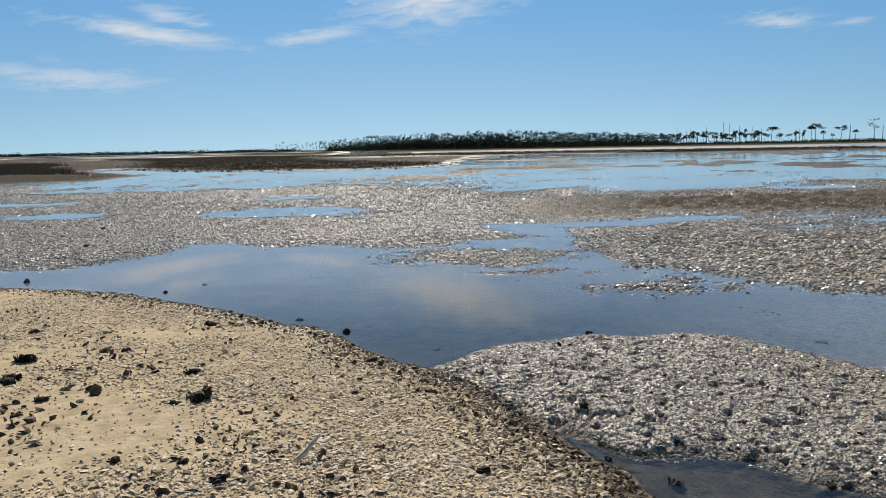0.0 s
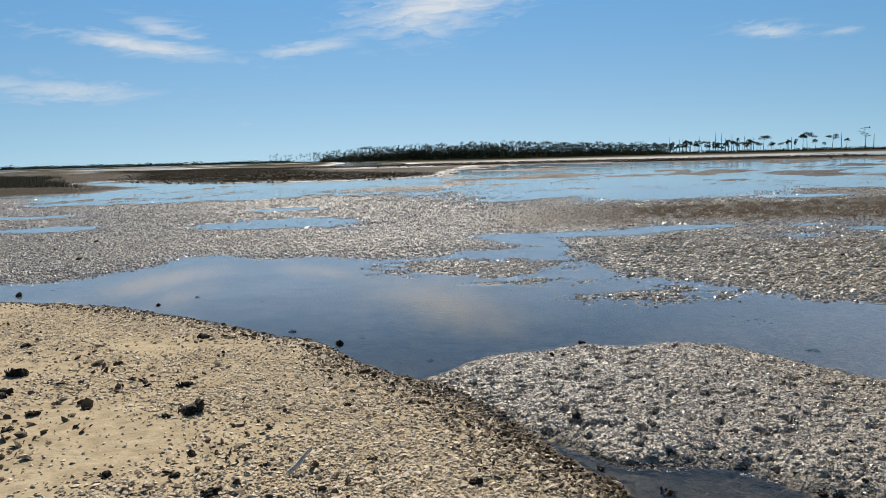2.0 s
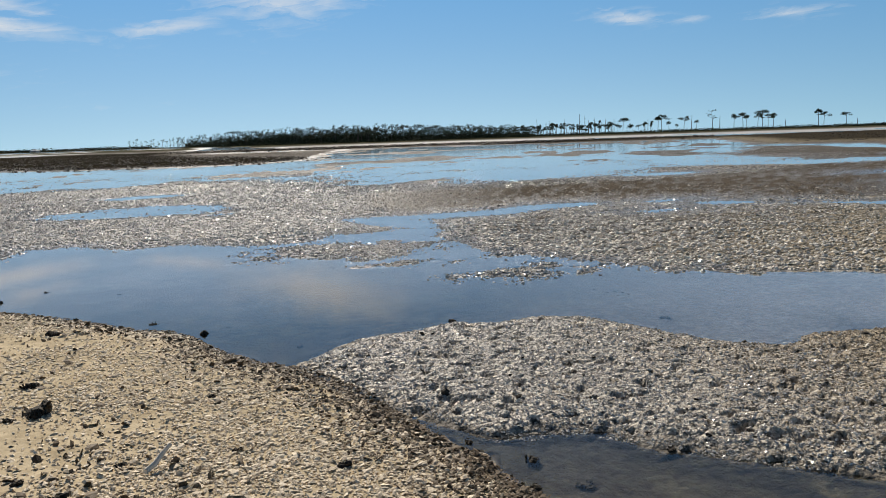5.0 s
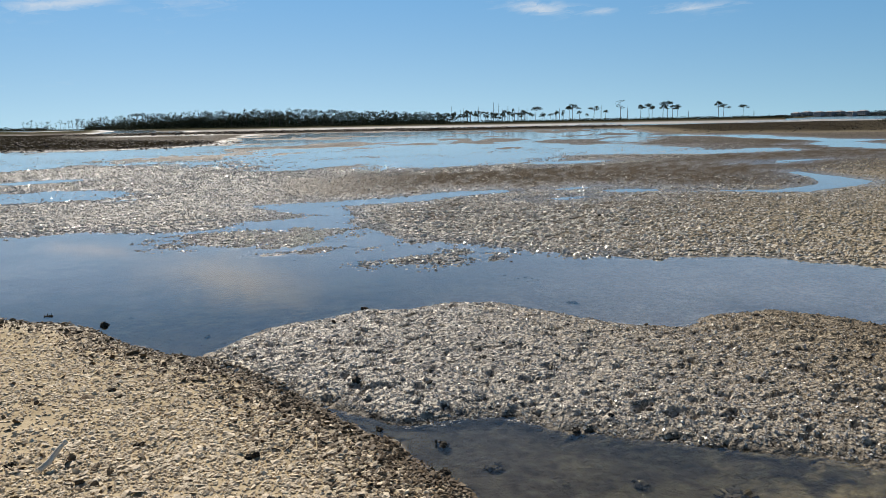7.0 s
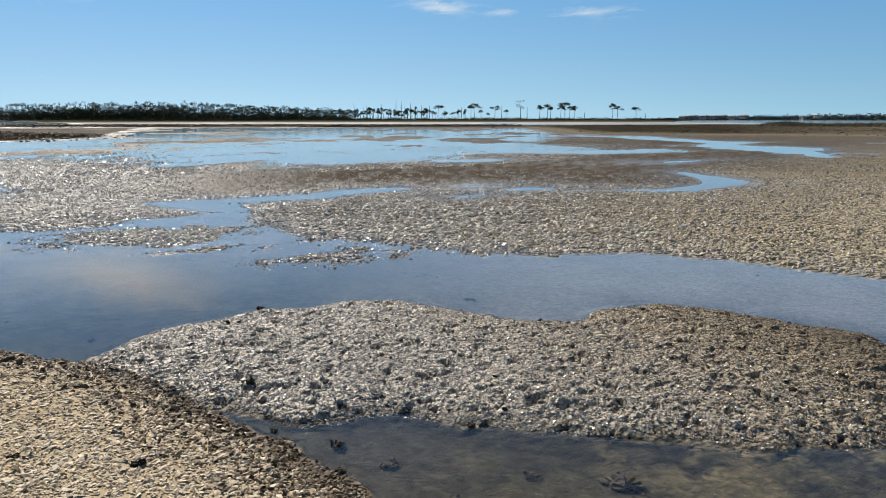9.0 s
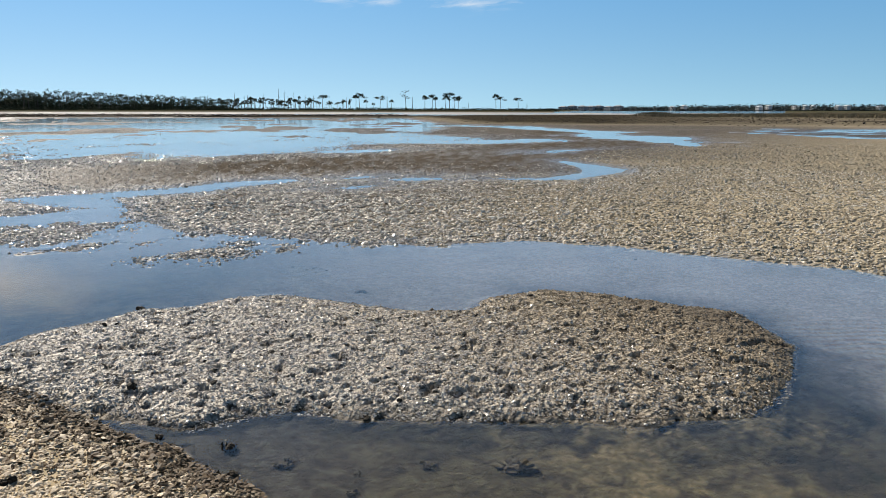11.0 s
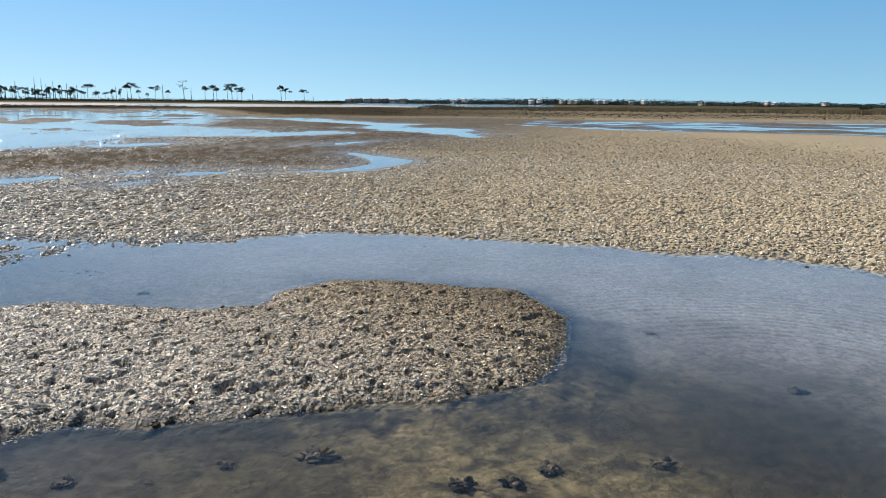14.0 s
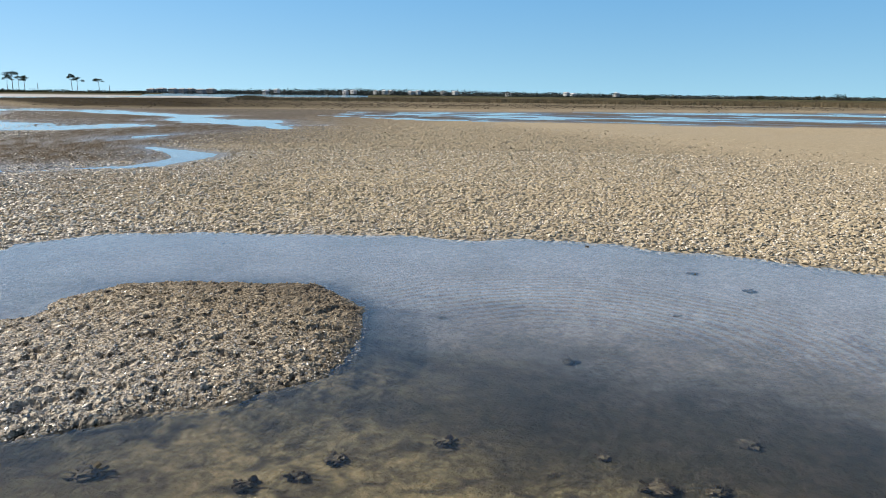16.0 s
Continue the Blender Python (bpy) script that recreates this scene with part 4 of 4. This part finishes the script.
# ---- far shore: pines, snags, scrub ----
def needles(bm, centre, radii, count, r, size):
    """A clump of small tufts, each a tiny three-sided wedge."""
    for _ in range(count):
        d = Vector((r.gauss(0, 1), r.gauss(0, 1), r.gauss(0, 1))).normalized() * r.uniform(0.35, 1.0)
        c = Vector(centre) + Vector((d.x * radii[0], d.y * radii[1], d.z * radii[2]))
        q = [c + Vector((r.gauss(0, 1), r.gauss(0, 1), r.gauss(0, 0.7))) * size * 0.55 for _ in range(4)]
        v = [bm.verts.new(p) for p in q]
        for f in ((0, 1, 2), (0, 2, 3), (0, 3, 1), (1, 3, 2)):
            bm.faces.new([v[k] for k in f])


def pine_shape(r, trunk, crown, height, spread, low=0.62, tufts=26, open_crown=False, fine=False):
    """Adds a tall pine with a flat-topped crown to two meshes."""
    lean = Vector((r.uniform(-0.06, 0.06), r.uniform(-0.06, 0.06), 0)) * height
    stem = [lean * t * t + Vector((0.012 * height * math.sin(5 * t + r.random()), 0, height * t * 0.95)) for t in (0, 0.25, 0.5, 0.75, 1.0)]
    tube(trunk, stem, [0.022 * height * k for k in (1, 0.8, 0.66, 0.5, 0.25)], 5)
    for k in range(11 if open_crown else 9 if fine else 6):
        t = r.uniform(low, 0.98) if k else 0.98
        foot = stem[0].lerp(stem[-1], t) + lean * (t * t - t)
        a = r.uniform(0, 6.28)
        reach = spread * r.uniform(0.35, 1.0) * (0.35 if k == 0 else 1)
        tip = foot + Vector((math.cos(a) * reach, math.sin(a) * reach, height * r.uniform(0.01, 0.09)))
        if fine:
            tip.z = height * (1.0 - 0.24 * (reach / spread) ** 2 - 0.04 * r.random())
        tube(trunk, [foot, foot.lerp(tip, 0.5) + Vector((0, 0, -0.01 * height)), tip], [0.008 * height, 0.006 * height, 0.003 * height], 4)
        if open_crown:
            needles(crown, tip, (spread * 0.22, spread * 0.22, height * 0.03), 5, r, 0.5)
        else:
            needles(crown, tip, (spread * r.uniform(0.32, 0.55), spread * r.uniform(0.32, 0.55), height * r.uniform(0.06, 0.10) * (0.9 if fine else 1.25)), tufts, r, 0.40 if fine else 0.52)


def pine(seed, spread, label, low=0.62, open_crown=False):
    r = random.Random(seed)
    tree = new("pine_tree")
    trunk, crown = bmesh.new(), bmesh.new()
    pine_shape(r, trunk, crown, 14.0, spread, low, 80, open_crown, not open_crown)
    part("trunk", trunk, BARK if not open_crown else GREYWOOD, tree)
    part("crown", crown, NEEDLES, tree)
    return tagged(tree, label, "tree", "lone pines on the far shore")


def polar(azimuth, distance, z=0.0, turn=0.0, scale=1.0):
    a = radians(azimuth)
    return pose(distance * math.sin(a), distance * math.cos(a), z, 0, 0, turn) @ Matrix.Diagonal((scale, scale, scale, 1))


def shore_z(azimuth, distance):
    a = radians(azimuth)
    return height_at(distance * math.sin(a), distance * math.cos(a))


SLIM = [pine(k, 3.2, "tall slim pine with a small flat crown", 0.80) for k in (11, 12, 13)]
WIDE = [pine(k, 5.8, "broad umbrella-shaped pine on the far shore", 0.74) for k in (21, 22, 23)]
BARE = pine(31, 4.6, "half-dead pine with a thin open crown", 0.6, True)
# direction and top elevation of each lone pine, in degrees
SLIM_AT = [(18.57, 0.86), (19.12, 0.62), (19.97, 0.74), (20.65, 0.54), (21.4, 0.83), (21.72, 0.75), (26.17, 1.06), (26.92, 0.69), (27.47, 0.48), (28.82, 0.69),
           (31.33, 1.03), (31.92, 1.12), (32.14, 0.91), (32.9, 0.99), (33.88, 1.0), (36.68, 1.12)]
WIDE_AT = [(19.57, 0.82), (22.33, 0.63), (22.62, 0.63), (22.91, 0.71), (23.67, 1.05), (24.19, 0.43), (24.78, 0.51), (25.2, 0.64), (26.43, 1.18), (27.98, 0.98),
           (33.2, 1.24), (33.54, 0.95), (37.02, 0.92), (38.37, 0.87)]
for kinds, places in ((SLIM, SLIM_AT), (WIDE, WIDE_AT), ([BARE], [(29.89, 1.36)])):
    laid = []
    for k, (a, top) in enumerate(places):
        d = 690.0 + 12 * math.sin(7.0 * a)
        tall = 1.6 + d * math.tan(radians(top)) - 0.6
        m = polar(a, d, shore_z(a, d), 97.0 * k, tall / 14.3)
        laid.append((kinds[k % len(kinds)], m))
    spread_out(laid)


def snag(seed):
    r = random.Random(seed)
    tree = new("dead_tree")
    bm = bmesh.new()
    tube(bm, [Vector((0, 0, 0)), Vector((0.1, 0, 4)), Vector((0.0, 0.1, 9)), Vector((0.2, 0, 14))], [0.34, 0.29, 0.22, 0.11], 6)
    part("trunk", bm, GREYWOOD, tree)
    for k in range(3):
        bm = bmesh.new()
        h, a = r.uniform(7, 13), r.uniform(0, 6.28)
        tube(bm, [Vector((0, 0, h)), Vector((math.cos(a) * 0.7, math.sin(a) * 0.7, h + 0.5)), Vector((math.cos(a) * 1.2, math.sin(a) * 1.2, h + 1.3))], [0.08, 0.06, 0.03], 5)
        part("branch", bm, GREYWOOD, tree)
    return tagged(tree, "bare grey trunk of a dead pine", "dead tree", "dead trunks on the far shore")


SNAGS = [snag(k) for k in (41, 42, 43)]
SNAG_AT = [(15.5, 0.95), (16.77, 0.52), (17.39, 1.17), (17.84, 0.61), (18.05, 0.93), (18.29, 1.02), (18.8, 0.7), (19.42, 1.14), (20.1, 0.8), (20.52, 1.44), (20.93, 1.32),
           (21.2, 0.95), (21.61, 1.16), (22.1, 0.8), (22.43, 1.04), (23.05, 0.96), (25.46, 0.89), (28.49, 1.07), (30.39, 0.91), (34.65, 0.5), (39.01, 0.42)]
laid = []
for k, (a, top) in enumerate(SNAG_AT):
    d = 705.0 + 10 * math.sin(5.0 * a)
    tall = 1.0 + d * math.tan(radians(top))
    m = polar(a, d, shore_z(a, d), 80.0 * k, 1.0) @ Matrix.Diagonal((1, 1, tall / 14, 1))
    laid.append((SNAGS[k % 3], m))
spread_out(laid)

# the closed pine wood, and scrub along the shore
r = random.Random(5)
trunk, crown = bmesh.new(), bmesh.new()
for k in range(375):
    a = -12.4 + 30.0 * (k + r.random()) / 330 if k < 330 else r.uniform(17.4, 25.8)
    if a < -9.2 and k % 3:
        continue
    tall = float(np.interp(a, [-12.4, -9, -6, -3.4, 0, 4, 11, 15.5, 17.6], [17, 15, 13.5, 12.5, 12, 12.2, 10.2, 8.5, 7.0])) * r.uniform(0.8, 1.28)
    d = float(pine_range(a)) + r.uniform(-8, 55)
    one_t, one_c = bmesh.new(), bmesh.new()
    pine_shape(r, one_t, one_c, tall * (1 if k < 330 else r.uniform(0.8, 1.5)), r.uniform(3.2, 4.6) if k < 330 else r.uniform(1.3, 2.2), 0.28 if a < 9 else 0.5 if k < 330 else 0.74, 25)
    for made, whole in ((one_t, trunk), (one_c, crown)):
        made.transform(polar(a, d, 0.6))
        me = bpy.data.meshes.new("tree")
        made.to_mesh(me)
        made.free()
        whole.from_mesh(me)
        bpy.data.meshes.remove(me)
wood = new("pine_wood")
part("trunks", trunk, BARK, wood)
part("crowns", crown, NEEDLES, wood)
tagged(wood, "dark pine wood along the far shore", "woods", kind="stuff")


def leaf_mass(name, places, mat, label, category, size):
    """One mesh of many little wedges: places are x, y, z and spread in three ways, and a count."""
    verts = []
    for cx, cy, cz, sx, sy, sz, n in places:
        ring, turn = np.sqrt(rng.uniform(0, 1, n)), rng.uniform(0, 6.2832, n)
        top = 1.7 * sz * np.sqrt(1.02 - ring ** 2) * rng.uniform(0.0, 1.0, n) ** 0.85
        c = np.stack([cx + 1.6 * sx * ring * np.cos(turn), cy + 1.6 * sy * ring * np.sin(turn), cz + top], -1)
        verts.append(c[:, None] + rng.normal(0, size, (n, 4, 3)) * [1, 1, 0.7])
    v = np.concatenate(verts)
    f = np.array([(0, 1, 2), (0, 2, 3), (0, 3, 1), (1, 3, 2)])[None] + (np.arange(len(v)) * 4)[:, None, None]
    ob = mesh_object(name, v.reshape(-1, 3), f.reshape(-1, 3), mat)
    return tagged(ob, label, category, kind="stuff")


def ring_places(a0, a1, count, distance, sx, sz, n, z=0.3, jitter=10):
    out = []
    for a in np.linspace(a0, a1, count):
        a = a + rng.uniform(-0.5, 0.5) * (a1 - a0) / count
        d = distance(a) + rng.normal(0, jitter)
        k = rng.uniform(0.6, 1.4)
        out.append((d * math.sin(radians(a)), d * math.cos(radians(a)), z, sx * k, sx * k, (sz(a) if callable(sz) else sz) * k, n))
    return out


# oyster shells that break the surface of the lagoon, thick along its near edge and in long streaks further out
x, y = sector(120000, 18.0, 82.0, -34, 42, 0.5)
z, zz = plan(x, y)
s_lagoon = inside(LAGOON, x, y)
streak = np.clip(0.26 + 3.0 * fbm(x / 9.0, y / 3.0, 4, 95), 0.03, 1) + np.exp(-((s_lagoon + 0.6) / 2.0) ** 2)
streak = np.where(np.hypot((x + 4.0) / 3.4, (y - 20.4) / 3.4) < 1, 0.55, streak)
keep = ((s_lagoon > -5) | (np.hypot((x + 4.0) / 3.4, (y - 20.4) / 3.4) < 1)) & (z > -0.06) & (rng.uniform(0, 1, len(x)) < streak * np.interp(z, [-0.06, -0.015, 0.0, 0.04], [0.04, 0.3, 0.8, 0.6])) & (zz["brown"] < 0.5)
tagged(strewn("lagoon_shell", x[keep], y[keep], np.maximum(z[keep], -0.012) + 0.012, np.clip(rng.lognormal(-2.85, 0.3, keep.sum()), 0.03, 0.11), 0.28, 5, WET_SHELL, 0.18, 1.0, cap_form),
       "wet oyster shells breaking the surface of the lagoon", "shells", kind="stuff")
leaf_mass("shore_scrub", ring_places(-12, 41, 420, lambda a: float(pine_range(a)) - 12, 4.0, 1.35, 40), SCRUB, "low dark scrub along the pine shore", "scrub", 0.45)
leaf_mass("pine_understorey", ring_places(-8.5, 5, 170, lambda a: float(pine_range(a)) + 14, 4.5, 5.8, 100, 0.3, 8) + ring_places(5, 17, 150, lambda a: float(pine_range(a)) + 14, 4.5, lambda a: float(np.interp(a, [5, 11, 17], [4.8, 3.8, 2.2])), 60, 0.3, 8), SCRUB, "dark undergrowth beneath the pine wood", "undergrowth", 0.7)
leaf_mass("far_woods", ring_places(-48, -11, 260, lambda a: 2150, 16, 4.4, 40), SCRUB, "low wooded coast far across the bay", "woods", 1.6)
leaf_mass("east_woods", ring_places(40.5, 96, 720, lambda a: 1455, 9, lambda a: float(np.interp(a, [41, 48, 56, 63, 70, 80, 96], [3.6, 4.4, 6.0, 5.4, 4.4, 3.2, 2.6]) * np.interp(a, [45.5, 47], [0.45, 1.0])), 45, 0.2, 45), HAZED_SCRUB, "wooded coast behind the salt marsh", "woods", 1.25)


# ---- marsh grass, oyster bars and houses along the edges of the flats ----
GRASS = plain("marsh_grass", (0.088, 0.070, 0.042), (0.235, 0.187, 0.11), 1.5, 0.8, 0.02, shine=0.1)


def grass(name, x, y, tall, width, label):
    """Blades of marsh grass, each a bent, three-sided spike."""
    n = len(x)
    z = plan(x, y)[0]
    a = rng.uniform(0, 6.28, n)
    h = tall * rng.uniform(0.6, 1.15, n)
    foot = np.stack([x, y, z - 0.05], -1)
    side = np.stack([np.cos(a), np.sin(a), 0 * a], -1) * width
    across = np.stack([-np.sin(a), np.cos(a), 0 * a], -1) * width
    top = foot + np.stack([rng.normal(0, 0.4, n) * h, rng.normal(0, 0.4, n) * h, h], -1)
    v = np.stack([foot - side, foot + side, foot + across, top], 1)
    f = np.array([(0, 1, 3), (1, 2, 3), (2, 0, 3)])[None] + (np.arange(n) * 4)[:, None, None]
    return tagged(mesh_object(name, v.reshape(-1, 3), f.reshape(-1, 3), GRASS), label, "marsh grass", kind="stuff")


x, y = sector(17000, 48, 130, -36, -22, 1.5)
keep = (inside(WEST_MARSH, x, y) > 2.0 + 5 * fbm(x / 9, y / 9, 3, 101)) & (np.degrees(np.arctan2(x, y)) < -24.5 + 3 * fbm(x / 20, y / 20, 2, 102)) & (np.hypot(x, y) > 62)
grass("west_grass", x[keep], y[keep], 0.6, 0.03, "tall brown marsh grass at the edge of the mud flat")
x, y = sector(60000, 150, 360, 43, 98, 1.0)
keep = inside(BEACH_RIDGE, x, y) > np.interp(np.degrees(np.arctan2(x, y)), [43, 50, 60, 98], [60, 45, 36, 32]) + 16 * fbm(x / 30, y / 30, 3, 103)
grass("east_grass", x[keep], y[keep], 0.72, 0.10, "wide belt of brown marsh grass behind the beach")
x, y = rng.normal(199.5, 3.2, 900), rng.normal(176.7, 1.6, 900)
grass("grass_islet", x, y, 1.0, 0.1, "small islet of dark marsh grass in the bay")


def rocks(name, x, y, size, mat, label):
    """Many small dark clumps of oysters, each a squat uneven lump."""
    t = (1 + 5 ** 0.5) / 2
    ico = np.array([(-1, t, 0), (1, t, 0), (-1, -t, 0), (1, -t, 0), (0, -1, t), (0, 1, t), (0, -1, -t), (0, 1, -t), (t, 0, -1), (t, 0, 1), (-t, 0, -1), (-t, 0, 1)]) / 1.9
    tri = np.array([(0, 11, 5), (0, 5, 1), (0, 1, 7), (0, 7, 10), (0, 10, 11), (1, 5, 9), (5, 11, 4), (11, 10, 2), (10, 7, 6), (7, 1, 8),
                    (3, 9, 4), (3, 4, 2), (3, 2, 6), (3, 6, 8), (3, 8, 9), (4, 9, 5), (2, 4, 11), (6, 2, 10), (8, 6, 7), (9, 8, 1)])
    n = len(x)
    v = ico[None] * rng.uniform(0.55, 1.3, (n, 12, 1)) * (size[:, None] * np.stack([np.ones(n), np.ones(n), rng.uniform(0.3, 0.6, n)], 1))[:, None]
    v = v + np.stack([x, y, plan(x, y)[0] + 0.15 * size], -1)[:, None]
    f = (tri[None] + (np.arange(n) * 12)[:, None, None]).reshape(-1, 3)
    return tagged(mesh_object(name, v.reshape(-1, 3), f, mat), label, "oyster clumps", kind="stuff")


x, y = sector(6500, 62, 260, -26, 2, 0.4)
keep = inside(OYSTER_BAR, x, y) > -1.0
rocks("west_oyster_bar", x[keep], y[keep], rng.uniform(0.05, 0.17, keep.sum()), OYSTER, "black oyster clumps crowding the low bar")
x, y = sector(10000, 55, 200, 26, 98, 0.5)
s_ridge = inside(BEACH_RIDGE, x, y)
keep = (s_ridge > 2.0) & (rng.uniform(0, 1, len(x)) < np.clip(s_ridge / 14, 0.08, 1))
rocks("east_oyster_bar", x[keep], y[keep], rng.uniform(0.05, 0.14, keep.sum()), OYSTER, "dark oyster clumps scattered along the beach")
x, y = sector(3600, 155, 225, -10, 30, 0.6)
keep = inside(BEACH_RIDGE, x, y) > 0
rocks("north_oyster_bar", x[keep], y[keep], rng.uniform(0.15, 0.45, keep.sum()), OYSTER, "dark oyster clumps along the long low bar")

PALE_WALL = plain("painted_boards", (0.44, 0.435, 0.42), (0.60, 0.59, 0.575), 0.8, 0.7, 0.01)
GREY_WALL = plain("weathered_wall", (0.20, 0.20, 0.205), (0.30, 0.30, 0.30), 0.8, 0.8, 0.01)
ROOFING = plain("grey_roofing", (0.16, 0.16, 0.17), (0.30, 0.30, 0.31), 0.6, 0.7, 0.02)
# whitish cottage roofs, made paler still to paint in the sun on them
SUNLIT_ROOF = plain("sunlit_roofing", (0.50, 0.50, 0.50), (0.66, 0.66, 0.66), 0.6, 0.5, 0.02)
GLASS = plain("dark_panes", (0.02, 0.025, 0.03), (0.05, 0.06, 0.07), 0.5, 0.1, 0.001)


def box(bm, x0, y0, z0, x1, y1, z1):
    v = [bm.verts.new((x, y, z)) for z in (z0, z1) for x, y in ((x0, y0), (x1, y0), (x1, y1), (x0, y1))]
    for f in ((3, 2, 1, 0), (4, 5, 6, 7), (0, 1, 5, 4), (1, 2, 6, 5), (2, 3, 7, 6), (3, 0, 4, 7)):
        bm.faces.new([v[k] for k in f])


def house(wide, deep, storeys, wall, label, group):
    """A beach house facing -y: walls, a hipped roof with eaves, and a row of windows a storey."""
    home = new("house")
    tall = 2.9 * storeys
    bm = bmesh.new()
    box(bm, -wide / 2, -deep / 2, 0, wide / 2, deep / 2, tall)
    part("wall", bm, wall, home)
    bm = bmesh.new()
    eave = [bm.verts.new((sx * (wide / 2 + 0.5), sy * (deep / 2 + 0.5), tall + 0.005)) for sx, sy in ((-1, -1), (1, -1), (1, 1), (-1, 1))]
    ridge = [bm.verts.new((sx * wide * 0.25, 0, tall + 0.2 * deep)) for sx in (-1, 1)]
    bm.faces.new(eave[::-1])
    bm.faces.new((eave[0], eave[1], ridge[1], ridge[0])), bm.faces.new((eave[2], eave[3], ridge[0], ridge[1]))
    bm.faces.new((eave[1], eave[2], ridge[1])), bm.faces.new((eave[3], eave[0], ridge[0]))
    part("roof", bm, ROOFING if wall is GREY_WALL else SUNLIT_ROOF, home)
    for floor in range(storeys):
        for k in range(max(2, int(wide / 4))):
            x = -wide / 2 + (k + 0.5) * wide / max(2, int(wide / 4))
            bm = bmesh.new()
            box(bm, x - 0.7, -deep / 2 - 0.06, 2.9 * floor + 0.9, x + 0.7, -deep / 2 - 0.01, 2.9 * floor + 2.2)
            part("window", bm, GLASS, home)
    return tagged(home, label, "house", group)


def stand(ob, azimuth, distance, z, first):
    m = polar(azimuth, distance, z, -azimuth - 50)
    if first:
        ob.matrix_basis = m
    else:
        copy_thing(ob, m)


BLOCK = house(17, 9, 2, GREY_WALL, "grey two-storey apartment block on the far coast", "apartment blocks on the far coast")
COTTAGE = house(9, 8, 2, PALE_WALL, "pale two-storey beach house among trees", "beach houses on the far coast")
for k, a in enumerate((41.7, 42.35, 43.1, 43.75, 44.3, 45.0, 45.7)):
    stand(BLOCK, a, 1400 + 20 * math.sin(k * 2.1), 0.5 + 1.4 * abs(math.sin(k * 1.9)), k == 0)
for k, a in enumerate((49.5, 50.3, 55.3, 55.9, 57.6, 58.2, 58.65, 60.2, 60.7, 62.6, 63.5, 67.5, 71.8, 72.3, 75.4)):
    stand(COTTAGE, a, 1390 + 15 * math.sin(k * 2.3), 0.5 + 2.2 * abs(math.sin(k * 1.7)), k == 0)


def shrub(seed, spread, tall, label):
    """A rounded marsh shrub: a few stems and an uneven mass of leaves."""
    r = random.Random(seed)
    bush = new("shrub")
    stems, leaves = bmesh.new(), bmesh.new()
    for k in range(5):
        a = k * 1.3
        tip = Vector((math.cos(a) * spread * 0.6, math.sin(a) * spread * 0.6, tall * r.uniform(0.6, 0.9)))
        tube(stems, [Vector((0, 0, 0)), tip * 0.5 + Vector((0, 0, 0.1 * tall)), tip], [0.05, 0.04, 0.02], 5)
        needles(leaves, tip, (spread * 0.5, spread * 0.5, tall * 0.28), 60, r, 0.22)
    part("stem", stems, BARK, bush)
    part("leaves", leaves, SCRUB, bush)
    return tagged(bush, label, "shrub", "shrubs in the marsh")


for k, (a, d, spread, tall) in enumerate(((77.8, 235, 1.7, 1.5), (84.6, 330, 1.0, 2.2), (85.2, 330, 1.9, 2.2), (88.8, 320, 1.5, 2.3), (90.15, 300, 2.2, 3.0))):
    shrub(60 + k, spread, tall, "dark green shrub standing in the brown marsh grass").matrix_basis = polar(a, d, shore_z(a, d))
SHED = house(14, 9, 1, GREY_WALL, "dark low building on the far coast", "")
stand(SHED, -18.2, 1500, 1.0, True)

# ---- single shells on the nearest stretch of the bank ----
SHAPES = []
for k in range(6):
    verts, faces = shell_form(8)
    verts = verts * (1 + rng.uniform(-0.15, 0.15, (len(verts), 1))) * [1, 1 + 0.12 * (k - 3), 1.1]
    me = bpy.data.meshes.new("shell")
    me.from_pydata([tuple(v) for v in verts], [], [tuple(int(q) for q in f) for f in faces])
    me.materials.append(SHELL_ONE)
    SHAPES.append(me)
x, y = sector(700, 2.7, 3.9, -30, 12, 1.6)
keep = inside(SHELL_BANK, x, y) > 0.05
x, y = x[keep][:300], y[keep][:300]
z = plan(x, y)[0]
for k in range(len(x)):
    ob = new("shell", SHAPES[k % 6])
    w = 0.022 + 0.032 * hashed(np.array([k]), np.array([3]), 5)[0]
    ob.matrix_basis = pose(x[k], y[k], z[k] + 0.008, rng.normal(0, 15), rng.normal(0, 15), rng.uniform(0, 360)) @ Matrix.Diagonal((w, w, w, 1))
    ob.parent = ground
